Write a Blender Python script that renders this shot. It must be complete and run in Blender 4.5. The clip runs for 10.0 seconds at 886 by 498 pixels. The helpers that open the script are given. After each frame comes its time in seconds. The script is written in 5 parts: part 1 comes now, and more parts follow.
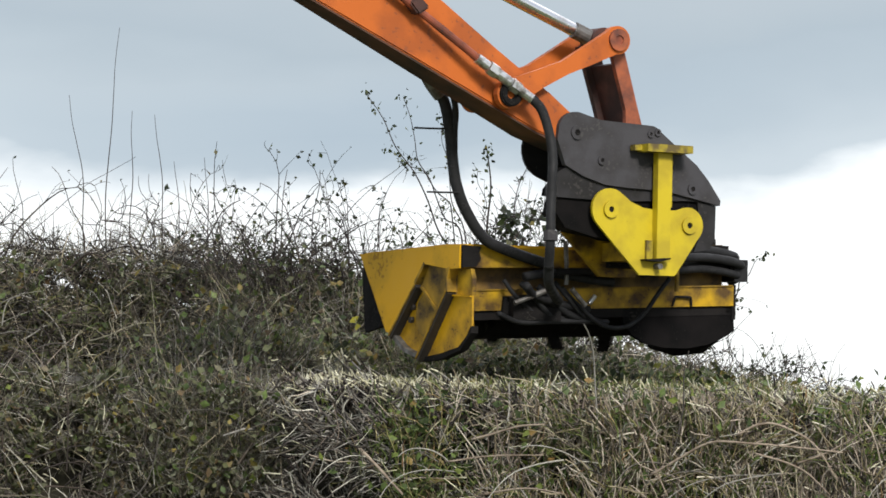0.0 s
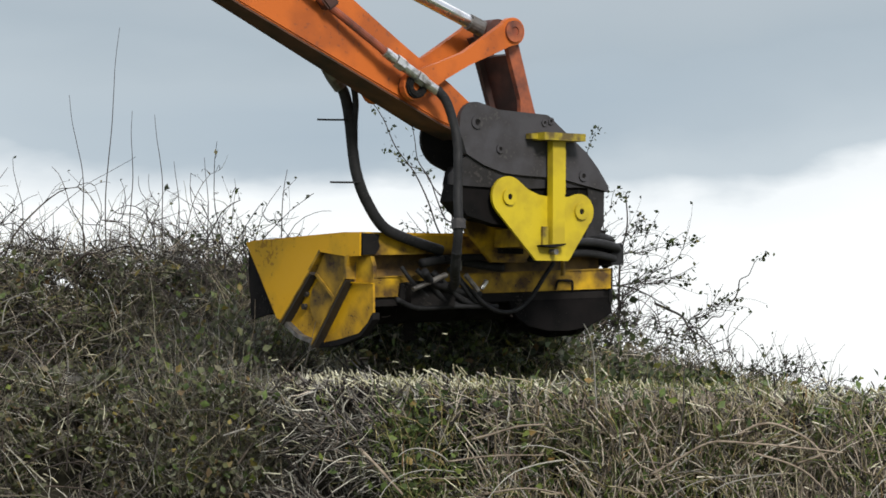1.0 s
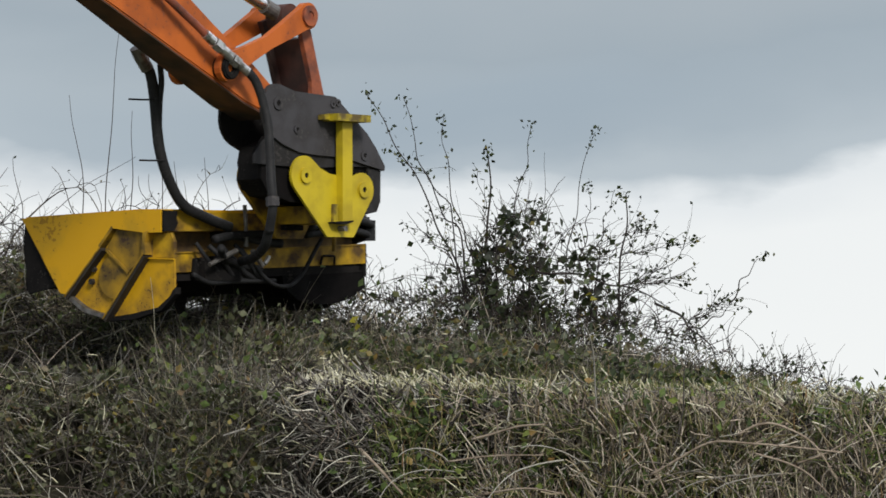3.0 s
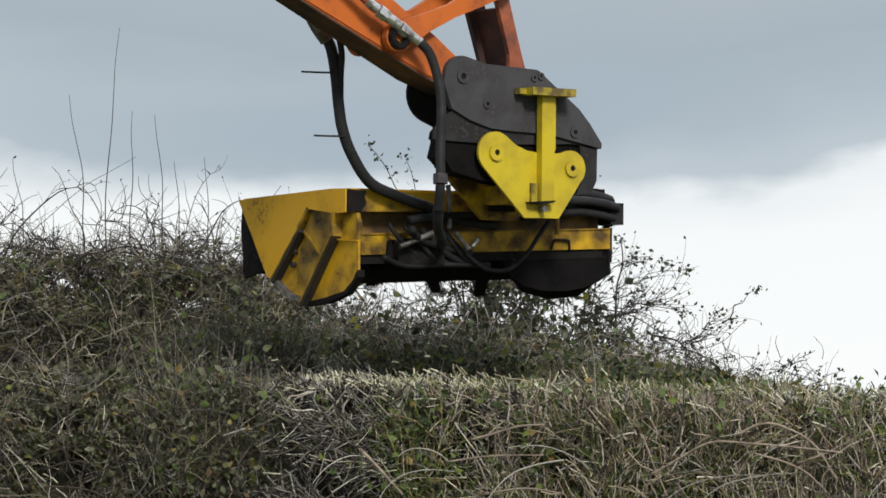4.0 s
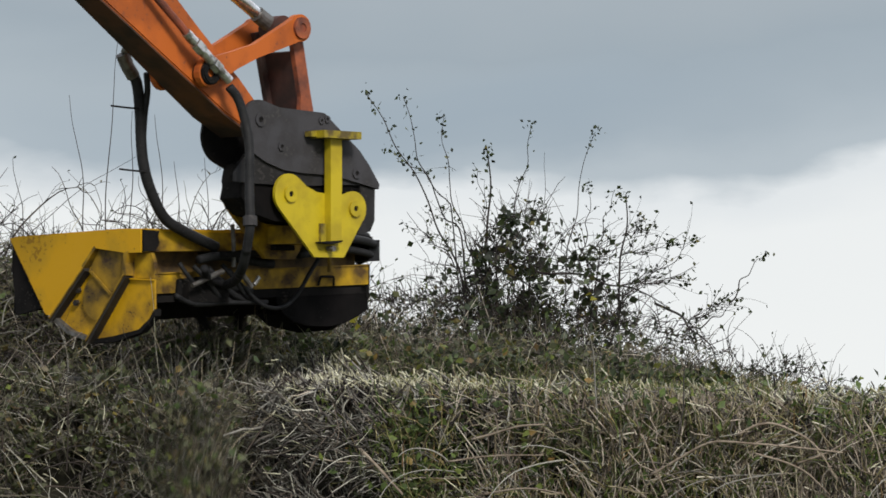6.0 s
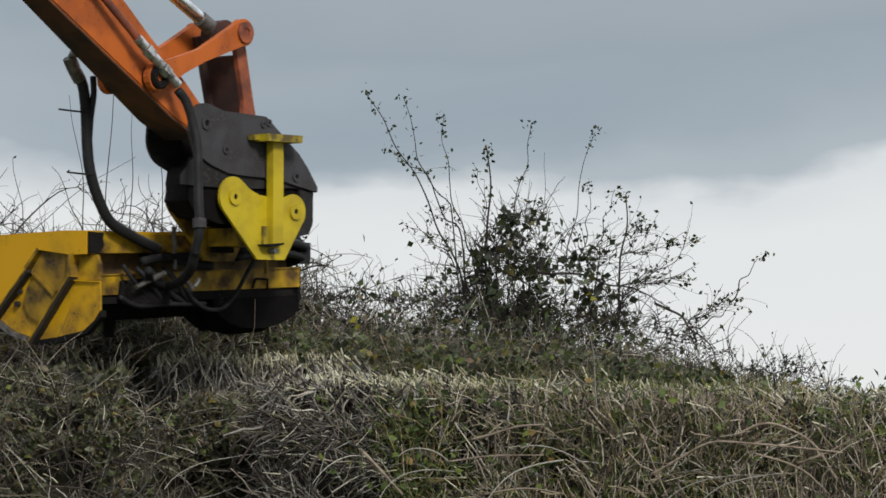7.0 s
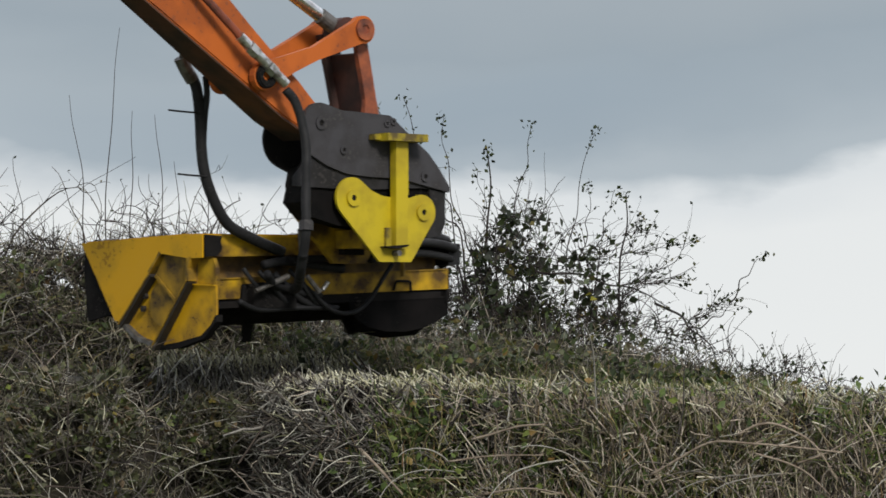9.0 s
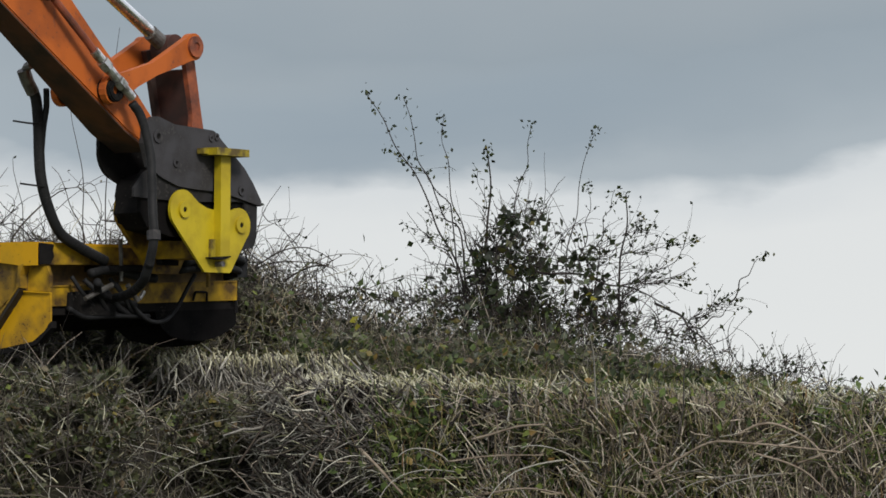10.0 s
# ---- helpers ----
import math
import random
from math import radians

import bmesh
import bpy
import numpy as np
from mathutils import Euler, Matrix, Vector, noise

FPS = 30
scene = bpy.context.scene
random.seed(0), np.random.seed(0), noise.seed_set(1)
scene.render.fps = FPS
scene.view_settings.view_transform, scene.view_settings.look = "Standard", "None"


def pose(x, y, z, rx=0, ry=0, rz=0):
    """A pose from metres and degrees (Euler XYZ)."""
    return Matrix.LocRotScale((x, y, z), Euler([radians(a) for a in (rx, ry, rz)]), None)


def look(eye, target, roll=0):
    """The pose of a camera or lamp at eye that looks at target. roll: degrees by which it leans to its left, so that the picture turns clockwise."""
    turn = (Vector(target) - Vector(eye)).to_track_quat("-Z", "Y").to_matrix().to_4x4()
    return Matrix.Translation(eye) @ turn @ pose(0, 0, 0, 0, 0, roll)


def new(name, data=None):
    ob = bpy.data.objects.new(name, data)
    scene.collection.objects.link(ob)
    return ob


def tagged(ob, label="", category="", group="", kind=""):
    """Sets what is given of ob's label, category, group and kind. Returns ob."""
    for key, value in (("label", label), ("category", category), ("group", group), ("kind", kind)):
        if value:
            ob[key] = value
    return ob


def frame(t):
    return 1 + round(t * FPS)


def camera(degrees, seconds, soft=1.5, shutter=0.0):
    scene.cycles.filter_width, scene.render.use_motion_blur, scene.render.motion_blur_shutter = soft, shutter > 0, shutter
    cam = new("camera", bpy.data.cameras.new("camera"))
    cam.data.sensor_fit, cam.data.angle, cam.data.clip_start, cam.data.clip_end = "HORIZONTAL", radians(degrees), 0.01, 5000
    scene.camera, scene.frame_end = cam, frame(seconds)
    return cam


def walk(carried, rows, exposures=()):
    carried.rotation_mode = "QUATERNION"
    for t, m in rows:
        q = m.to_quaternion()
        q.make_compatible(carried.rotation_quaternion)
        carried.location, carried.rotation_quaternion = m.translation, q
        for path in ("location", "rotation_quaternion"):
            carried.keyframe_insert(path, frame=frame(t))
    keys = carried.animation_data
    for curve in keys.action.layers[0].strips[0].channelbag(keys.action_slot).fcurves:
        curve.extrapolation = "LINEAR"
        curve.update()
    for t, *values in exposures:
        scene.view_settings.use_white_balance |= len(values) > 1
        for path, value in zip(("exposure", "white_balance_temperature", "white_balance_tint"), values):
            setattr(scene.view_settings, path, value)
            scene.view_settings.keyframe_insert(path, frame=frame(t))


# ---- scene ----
CAM_Z = 1.6
cam = camera(11.0, 10.0, soft=1.6, shutter=0.2)
CAM_POSE = pose(0, 0, CAM_Z, 92.0, 0, 0)
walk(cam, [(0.0, CAM_POSE), (10.0, CAM_POSE)], [(0.0, 0.52), (1.0, 0.35), (1.7, 0.18), (2.5, 0.07), (3.8, 0.20), (4.5, 0.22), (5.7, 0.12), (7.0, -0.06), (8.5, 0.02), (9.0, -0.02), (10.0, -0.12)])

# slewing of the arm: seconds, slew angle, pitch, reach, height over the eye, angle of the dipper to the hitch
SLEW_X, SLEW_Y = -3.836, 16.963
SLEW = [
    (0.0, 29.65, -1.27, 5.220, 0.852, 0.00), (0.5, 32.70, -0.42, 5.136, 0.870, -0.29),
    (1.0, 36.39, -0.24, 5.108, 0.926, 0.64), (1.2, 38.05, 0.75, 5.089, 0.995, 0.56),
    (1.4, 40.03, 1.45, 5.070, 1.088, 0.48), (1.5, 41.19, 1.28, 5.060, 1.067, 0.45), (1.6, 41.95, 1.28, 5.051, 1.042, 0.44),
    (1.7, 43.02, 1.35, 5.041, 1.014, 0.43), (1.8, 43.86, 1.40, 5.032, 1.018, 0.42), (1.9, 45.05, 1.30, 5.022, 1.041, 0.40),
    (2.0, 45.93, 1.05, 5.013, 1.047, 0.39), (2.5, 50.52, 0.87, 4.959, 1.020, -0.43),
    (2.7, 51.40, 0.47, 4.960, 1.026, 0.20), (3.8, 36.43, 0.20, 4.916, 1.140, 0.00),
    (4.0, 33.59, -0.60, 4.864, 1.100, -0.60), (4.5, 30.07, 0.52, 4.602, 0.956, -7.52),
    (5.0, 33.34, -0.07, 4.554, 0.924, -7.78), (5.5, 38.74, -0.03, 4.513, 0.930, -8.21),
    (5.7, 41.45, 0.10, 4.510, 0.939, -8.30), (6.8, 50.98, -0.09, 4.415, 0.950, -7.32),
    (7.0, 49.29, -0.05, 4.450, 0.942, -7.30), (7.5, 40.94, 0.20, 4.469, 0.924, -7.80),
    (8.0, 34.87, -0.28, 4.528, 0.913, -6.98), (8.5, 34.61, -0.26, 4.547, 0.915, -6.96),
    (9.0, 40.39, 0.14, 4.510, 0.916, -7.86), (9.5, 49.31, -0.65, 4.437, 0.880, -7.80),
    (10.0, 52.91, -0.57, 4.428, 0.892, -7.25)]

# ---- world and light ----
world = bpy.data.worlds.new("overcast_sky")
scene.world = world
world.use_nodes = True
wn, wl = world.node_tree.nodes, world.node_tree.links
sky = wn.new("ShaderNodeTexSky")
sky.sky_type, sky.sun_disc = "NISHITA", False
sky.sun_elevation, sky.sun_rotation = radians(48), radians(25)
grey = wn.new("ShaderNodeHueSaturation")
grey.inputs["Saturation"].default_value = 0.35
wl.new(sky.outputs[0], grey.inputs["Color"])
wl.new(grey.outputs[0], wn["Background"].inputs[0])
wn["Background"].inputs[1].default_value = 0.15
sun = new("sun", bpy.data.lights.new("sun", "SUN"))
sun.data.energy, sun.data.angle, sun.data.color = 2.8, radians(14), (1.0, 0.96, 0.9)
sun.matrix_world = look((6, 4, 14), (0, 20, 1.6))


# ---- materials ----
def nodes_of(name):
    m = bpy.data.materials.new(name)
    m.use_nodes = True
    return m, m.node_tree.nodes, m.node_tree.links, m.node_tree.nodes["Principled BSDF"]


def ramp_node(n, stops):
    r = n.new("ShaderNodeValToRGB")
    e = r.color_ramp.elements
    while len(e) < len(stops):
        e.new(0.5)
    for k, (pos, col) in enumerate(stops):
        e[k].position, e[k].color = pos, (*col, 1)
    return r


def painted(name, col, wear, dirt, rough=0.45, metal=0.0, amount=0.5, scale=7.0, bump=0.15, gloss=0.5):
    """Worn paint: base colour, darker grime in broad patches, chipped spots and fine relief."""
    m, n, l, b = nodes_of(name)
    tc = n.new("ShaderNodeTexCoord")
    big, fine = n.new("ShaderNodeTexNoise"), n.new("ShaderNodeTexNoise")
    big.inputs["Scale"].default_value, big.inputs["Detail"].default_value = scale, 6
    fine.inputs["Scale"].default_value, fine.inputs["Detail"].default_value = scale * 9, 5
    for t in (big, fine):
        l.new(tc.outputs["Object"], t.inputs["Vector"])
    r1 = ramp_node(n, [(0.40, dirt), (0.40 + 0.3 * (1.2 - amount), col)])
    l.new(big.outputs["Fac"], r1.inputs[0])
    mul = n.new("ShaderNodeMath")
    mul.operation = "MULTIPLY"
    l.new(big.outputs["Fac"], mul.inputs[0])
    l.new(fine.outputs["Fac"], mul.inputs[1])
    r2 = ramp_node(n, [(0.15, (1, 1, 1)), (0.165, (0, 0, 0))])
    l.new(mul.outputs[0], r2.inputs[0])
    mix = n.new("ShaderNodeMix")
    mix.data_type = "RGBA"
    l.new(r2.outputs[0], mix.inputs[0])
    l.new(r1.outputs[0], mix.inputs[6])
    mix.inputs[7].default_value = (*wear, 1)
    l.new(mix.outputs[2], b.inputs["Base Color"])
    r3 = ramp_node(n, [(0.3, (rough + 0.25,) * 3), (0.7, (rough,) * 3)])
    l.new(big.outputs["Fac"], r3.inputs[0])
    l.new(r3.outputs[0], b.inputs["Roughness"])
    b.inputs["Metallic"].default_value = metal
    b.inputs["Specular IOR Level"].default_value = gloss
    bp = n.new("ShaderNodeBump")
    bp.inputs["Strength"].default_value, bp.inputs["Distance"].default_value = bump, 0.004
    l.new(fine.outputs["Fac"], bp.inputs["Height"])
    l.new(bp.outputs[0], b.inputs["Normal"])
    return m


def plant(name, stops, rough=0.75, through_light=0.0):
    """Vegetation: each stem or leaf takes its own tone, with a fine mottling along it."""
    m, n, l, b = nodes_of(name)
    g = n.new("ShaderNodeNewGeometry")
    r = ramp_node(n, stops)
    l.new(g.outputs["Random Per Island"], r.inputs[0])
    tc, no = n.new("ShaderNodeTexCoord"), n.new("ShaderNodeTexNoise")
    no.inputs["Scale"].default_value, no.inputs["Detail"].default_value = 60, 3
    l.new(tc.outputs["Object"], no.inputs["Vector"])
    k = ramp_node(n, [(0.3, (0.55, 0.55, 0.55)), (0.7, (1.15, 1.15, 1.15))])
    l.new(no.outputs["Fac"], k.inputs[0])
    mix = n.new("ShaderNodeMix")
    mix.data_type, mix.blend_type = "RGBA", "MULTIPLY"
    mix.inputs[0].default_value = 1.0
    l.new(r.outputs[0], mix.inputs[6])
    l.new(k.outputs[0], mix.inputs[7])
    l.new(mix.outputs[2], b.inputs["Base Color"])
    b.inputs["Roughness"].default_value = rough
    if through_light:
        t = n.new("ShaderNodeBsdfTranslucent")
        l.new(mix.outputs[2], t.inputs["Color"])
        s = n.new("ShaderNodeMixShader")
        s.inputs[0].default_value = through_light
        l.new(b.outputs[0], s.inputs[1])
        l.new(t.outputs[0], s.inputs[2])
        l.new(s.outputs[0], n["Material Output"].inputs["Surface"])
    return m


YELLOW = painted("worn_yellow_paint", (0.60, 0.322, 0.006), (0.30, 0.16, 0.014), (0.50, 0.285, 0.014), 0.45, amount=0.8, scale=5, gloss=0.22)
BEAM_YELLOW = painted("oily_yellow_paint", (0.50, 0.30, 0.012), (0.06, 0.035, 0.02), (0.09, 0.052, 0.016), 0.5, amount=0.35, scale=9, gloss=0.22)
MUDDY_YELLOW = painted("muddy_yellow_paint", (0.56, 0.31, 0.008), (0.07, 0.042, 0.02), (0.32, 0.18, 0.02), 0.5, amount=0.55, scale=10, gloss=0.22)
DULL_YELLOW = painted("grimy_yellow_paint", (0.38, 0.22, 0.015), (0.05, 0.03, 0.02), (0.10, 0.065, 0.02), 0.55, amount=0.3, scale=9, gloss=0.22)
# back plate yellow: oil stains plus the shadow of the recess
RECESS = painted("shaded_oil_stained_yellow", (0.20, 0.115, 0.018), (0.04, 0.025, 0.015), (0.055, 0.034, 0.016), 0.6, amount=0.35, scale=8)
# flange and end bolt paint: grease, blackened further for the flanges' shadow
FLANGE = painted("shaded_greasy_flange_paint", (0.034, 0.024, 0.012), (0.018, 0.014, 0.012), (0.018, 0.014, 0.011), 0.6, amount=0.25, scale=12)
BAR_YELLOW = painted("dirty_yellow_paint", (0.42, 0.325, 0.010), (0.12, 0.085, 0.02), (0.10, 0.07, 0.02), 0.5, amount=0.4, scale=16)
FRESH_YELLOW = painted("fresh_yellow_paint", (0.52, 0.395, 0.008), (0.40, 0.30, 0.01), (0.40, 0.30, 0.01), 0.42, amount=0.7, scale=6)
ORANGE = painted("faded_orange_paint", (0.50, 0.122, 0.022), (0.26, 0.075, 0.03), (0.36, 0.09, 0.022), 0.45, amount=0.7, scale=5, gloss=0.22)
RUST_ORANGE = painted("rusty_orange_paint", (0.30, 0.07, 0.03), (0.06, 0.03, 0.025), (0.12, 0.035, 0.02), 0.6, amount=0.4, scale=9)
CHIPPED = painted("chipped_orange_paint", (0.42, 0.105, 0.032), (0.04, 0.026, 0.022), (0.13, 0.04, 0.025), 0.55, amount=0.30, scale=11)
DARK_BROWN = painted("dark_brown_paint", (0.085, 0.032, 0.016), (0.03, 0.02, 0.015), (0.04, 0.022, 0.014), 0.7, amount=0.5, scale=6)
CHARCOAL = painted("charcoal_paint", (0.053, 0.051, 0.056), (0.062, 0.058, 0.057), (0.040, 0.038, 0.040), 0.6, amount=0.6, scale=8, gloss=0.25)
BLACK_STEEL = painted("oily_black_steel", (0.016, 0.0145, 0.014), (0.034, 0.031, 0.028), (0.011, 0.0105, 0.0105), 0.7, amount=0.5, scale=10, gloss=0.05)
OILY_BLACK = painted("oil_soaked_steel", (0.009, 0.008, 0.008), (0.022, 0.020, 0.018), (0.006, 0.006, 0.006), 0.7, amount=0.5, scale=10, gloss=0.05)
# hitch charcoal taken darker for the shadow below the front cheek
DARK_GREY = painted("shade_darkened_grey_paint", (0.032, 0.031, 0.033), (0.045, 0.042, 0.040), (0.022, 0.021, 0.021), 0.65, amount=0.5, scale=9, gloss=0.15)
RUBBER = painted("black_rubber", (0.019, 0.019, 0.020), (0.032, 0.032, 0.032), (0.013, 0.013, 0.014), 0.55, amount=0.6, scale=20, gloss=0.2)
STEEL = painted("plated_steel", (0.70, 0.70, 0.70), (0.22, 0.20, 0.18), (0.30, 0.29, 0.27), 0.28, metal=0.95, amount=0.7, scale=30)
CHROME = painted("chrome_rod", (0.75, 0.75, 0.75), (0.5, 0.48, 0.45), (0.62, 0.62, 0.62), 0.12, metal=1.0, amount=0.9, scale=20, bump=0.02)
RUST_WEB = painted("dark_rusty_steel", (0.075, 0.026, 0.018), (0.035, 0.02, 0.016), (0.035, 0.018, 0.015), 0.65, amount=0.4, scale=9)
BARE = painted("worn_bare_metal", (0.19, 0.185, 0.175), (0.08, 0.065, 0.05), (0.11, 0.10, 0.09), 0.45, metal=0.6, amount=0.5, scale=25)

TWIG = plant("hedge_twig_bark", [(0.0, (0.028, 0.024, 0.019)), (0.25, (0.082, 0.069, 0.052)), (0.5, (0.154, 0.134, 0.097)), (0.74, (0.137, 0.138, 0.072)), (0.93, (0.30, 0.28, 0.20)), (1.0, (0.52, 0.49, 0.38))])
CUT_TWIG = plant("broken_grey_twig", [(0.0, (0.045, 0.038, 0.034)), (0.3, (0.145, 0.128, 0.110)), (0.6, (0.280, 0.263, 0.232)), (0.85, (0.445, 0.428, 0.372)), (1.0, (0.606, 0.582, 0.490))])
DARK_TWIG = plant("dark_bramble_stem", [(0.0, (0.016, 0.011, 0.010)), (0.6, (0.036, 0.026, 0.022)), (1.0, (0.085, 0.062, 0.045))])
CUT_WOOD = plant("freshly_shredded_wood", [(0.0, (0.43, 0.40, 0.25)), (0.5, (0.64, 0.61, 0.42)), (1.0, (0.80, 0.78, 0.61))])
STRAW = plant("dry_straw_stalk", [(0.0, (0.129, 0.095, 0.060)), (0.35, (0.31, 0.255, 0.165)), (0.7, (0.47, 0.40, 0.265)), (1.0, (0.589, 0.530, 0.370))])
BROWN_STALK = plant("dry_brown_stalk", [(0.0, (0.15, 0.115, 0.092)), (0.35, (0.37, 0.30, 0.24)), (0.7, (0.54, 0.46, 0.37)), (1.0, (0.70, 0.63, 0.51))])
CANE_BARK = painted("bramble_cane_bark", (0.20, 0.155, 0.118), (0.055, 0.042, 0.032), (0.34, 0.28, 0.22), 0.75, amount=0.5, scale=18, gloss=0.2)
LEAF = plant("bramble_leaf", [(0.0, (0.040, 0.057, 0.022)), (0.4, (0.084, 0.124, 0.036)), (0.75, (0.138, 0.200, 0.051)), (0.92, (0.222, 0.266, 0.055)), (1.0, (0.296, 0.171, 0.055))], 0.55, 0.3)
GRASS = plant("grass_blade", [(0.0, (0.081, 0.129, 0.030)), (0.35, (0.164, 0.227, 0.052)), (0.6, (0.283, 0.288, 0.105)), (0.85, (0.446, 0.379, 0.178)), (1.0, (0.297, 0.174, 0.089))], 0.6, 0.25)
SHRUB_LEAF = plant("dark_shrub_leaf", [(0.0, (0.019, 0.024, 0.014)), (0.5, (0.038, 0.054, 0.022)), (0.9, (0.072, 0.096, 0.030)), (1.0, (0.180, 0.144, 0.036))], 0.5, 0.25)
HEDGE_LEAF = plant("hedge_leaf", [(0.0, (0.030, 0.034, 0.016)), (0.35, (0.088, 0.096, 0.042)), (0.6, (0.150, 0.160, 0.068)), (0.78, (0.205, 0.225, 0.140)), (0.92, (0.140, 0.085, 0.040)), (1.0, (0.300, 0.250, 0.060))], 0.6, 0.25)
YELLOW_LEAF = plant("yellowed_leaf", [(0.0, (0.35, 0.33, 0.03)), (1.0, (0.45, 0.42, 0.05))], 0.6, 0.35)


def shaded_litter():
    m, n, l, b = nodes_of("shaded_hedge_litter")
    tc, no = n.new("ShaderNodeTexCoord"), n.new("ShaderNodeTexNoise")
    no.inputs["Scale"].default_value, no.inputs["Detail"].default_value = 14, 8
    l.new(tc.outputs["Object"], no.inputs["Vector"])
    # litter brown taken darker to carry the shade inside the hedge
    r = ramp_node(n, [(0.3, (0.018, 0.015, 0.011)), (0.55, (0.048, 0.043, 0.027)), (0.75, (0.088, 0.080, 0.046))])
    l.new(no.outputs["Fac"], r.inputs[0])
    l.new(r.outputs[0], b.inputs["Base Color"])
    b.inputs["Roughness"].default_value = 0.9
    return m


SHADED_LITTER = shaded_litter()


def meadow():
    m, n, l, b = nodes_of("meadow_grass")
    tc = n.new("ShaderNodeTexCoord")
    big, fine = n.new("ShaderNodeTexNoise"), n.new("ShaderNodeTexNoise")
    big.inputs["Scale"].default_value, fine.inputs["Scale"].default_value = 0.15, 9
    big.inputs["Detail"].default_value = fine.inputs["Detail"].default_value = 7
    for t in (big, fine):
        l.new(tc.outputs["Object"], t.inputs["Vector"])
    r = ramp_node(n, [(0.3, (0.045, 0.07, 0.02)), (0.7, (0.11, 0.12, 0.04))])
    k = ramp_node(n, [(0.3, (0.6, 0.6, 0.6)), (0.7, (1.2, 1.2, 1.1))])
    l.new(big.outputs["Fac"], r.inputs[0])
    l.new(fine.outputs["Fac"], k.inputs[0])
    mix = n.new("ShaderNodeMix")
    mix.data_type, mix.blend_type = "RGBA", "MULTIPLY"
    mix.inputs[0].default_value = 1.0
    l.new(r.outputs[0], mix.inputs[6])
    l.new(k.outputs[0], mix.inputs[7])
    l.new(mix.outputs[2], b.inputs["Base Color"])
    b.inputs["Roughness"].default_value = 0.9
    bp = n.new("ShaderNodeBump")
    bp.inputs["Strength"].default_value, bp.inputs["Distance"].default_value = 0.6, 0.05
    l.new(fine.outputs["Fac"], bp.inputs["Height"])
    l.new(bp.outputs[0], b.inputs["Normal"])
    return m


def cloud_sheet():
    """Distant clouds: a pale bright layer low down, a slate band above it, lighter grey on top."""
    m, n, l, b = nodes_of("distant_clouds")
    tc, mp = n.new("ShaderNodeTexCoord"), n.new("ShaderNodeMapping")
    l.new(tc.outputs["Object"], mp.inputs["Vector"])
    mp.inputs["Scale"].default_value = (0.016, 0.0, 0.045)
    no = n.new("ShaderNodeTexNoise")
    no.inputs["Scale"].default_value, no.inputs["Detail"].default_value, no.inputs["Roughness"].default_value = 1.0, 5, 0.5
    l.new(mp.outputs[0], no.inputs["Vector"])
    mp2 = n.new("ShaderNodeMapping")
    l.new(tc.outputs["Object"], mp2.inputs["Vector"])
    mp2.inputs["Scale"].default_value = (0.05, 0.0, 0.11)
    mp2.inputs["Location"].default_value = (3.3, 0, 1.7)
    no2 = n.new("ShaderNodeTexNoise")
    no2.inputs["Scale"].default_value, no2.inputs["Detail"].default_value = 1.0, 6
    l.new(mp2.outputs[0], no2.inputs["Vector"])
    sep = n.new("ShaderNodeSeparateXYZ")
    l.new(tc.outputs["Object"], sep.inputs[0])

    def calc(op, a, c):
        q = n.new("ShaderNodeMath")
        q.operation = op
        for k, v in enumerate((a, c)):
            if isinstance(v, (int, float)):
                q.inputs[k].default_value = v
            else:
                l.new(v, q.inputs[k])
        return q.outputs[0]
    wisp = calc("ADD", calc("MULTIPLY", calc("SUBTRACT", no.outputs["Fac"], 0.5), 12.0), calc("MULTIPLY", calc("SUBTRACT", no2.outputs["Fac"], 0.5), 9.0))
    h = calc("ADD", sep.outputs[2], wisp)
    h = calc("SUBTRACT", h, calc("MULTIPLY", calc("MAXIMUM", calc("SUBTRACT", sep.outputs[0], 28.0), 0.0), 0.125))
    h = calc("SUBTRACT", h, calc("MULTIPLY", calc("MAXIMUM", calc("SUBTRACT", -8.0, sep.outputs[0]), 0.0), 0.10))
    r = ramp_node(n, [(0.0, (0.835, 0.855, 0.85)), (0.39, (0.80, 0.825, 0.83)), (0.480, (0.73, 0.765, 0.785)), (0.530, (0.445, 0.505, 0.55)), (0.80, (0.34, 0.40, 0.45)), (1.0, (0.385, 0.435, 0.475))])
    l.new(calc("DIVIDE", h, 62.0), r.inputs[0])
    # the slate band, lower on one side and higher on the other
    off = calc("ABSOLUTE", calc("SUBTRACT", calc("ADD", sep.outputs[2], calc("MULTIPLY", wisp, 0.8)), calc("ADD", calc("MULTIPLY", calc("MAXIMUM", sep.outputs[0], -15.0), 0.13), 39.5)), 0.0)
    band = ramp_node(n, [(0.0, (0.95, 0.95, 0.95)), (0.40, (0.8, 0.8, 0.8)), (0.85, (0.0, 0.0, 0.0))])
    l.new(calc("DIVIDE", off, 10.0), band.inputs[0])
    fade = ramp_node(n, [(0.12, (0.35, 0.35, 0.35)), (0.40, (1.0, 1.0, 1.0)), (0.62, (1.0, 1.0, 1.0)), (0.81, (0.25, 0.25, 0.25))])
    l.new(calc("DIVIDE", calc("ADD", sep.outputs[0], 80.0), 160.0), fade.inputs[0])
    slate = n.new("ShaderNodeMix")
    slate.data_type = "RGBA"
    l.new(calc("MULTIPLY", band.outputs[0], fade.outputs[0]), slate.inputs[0])
    l.new(r.outputs[0], slate.inputs[6])
    slate.inputs[7].default_value = (0.332, 0.400, 0.460, 1)
    e = n.new("ShaderNodeEmission")
    l.new(slate.outputs[2], e.inputs["Color"])
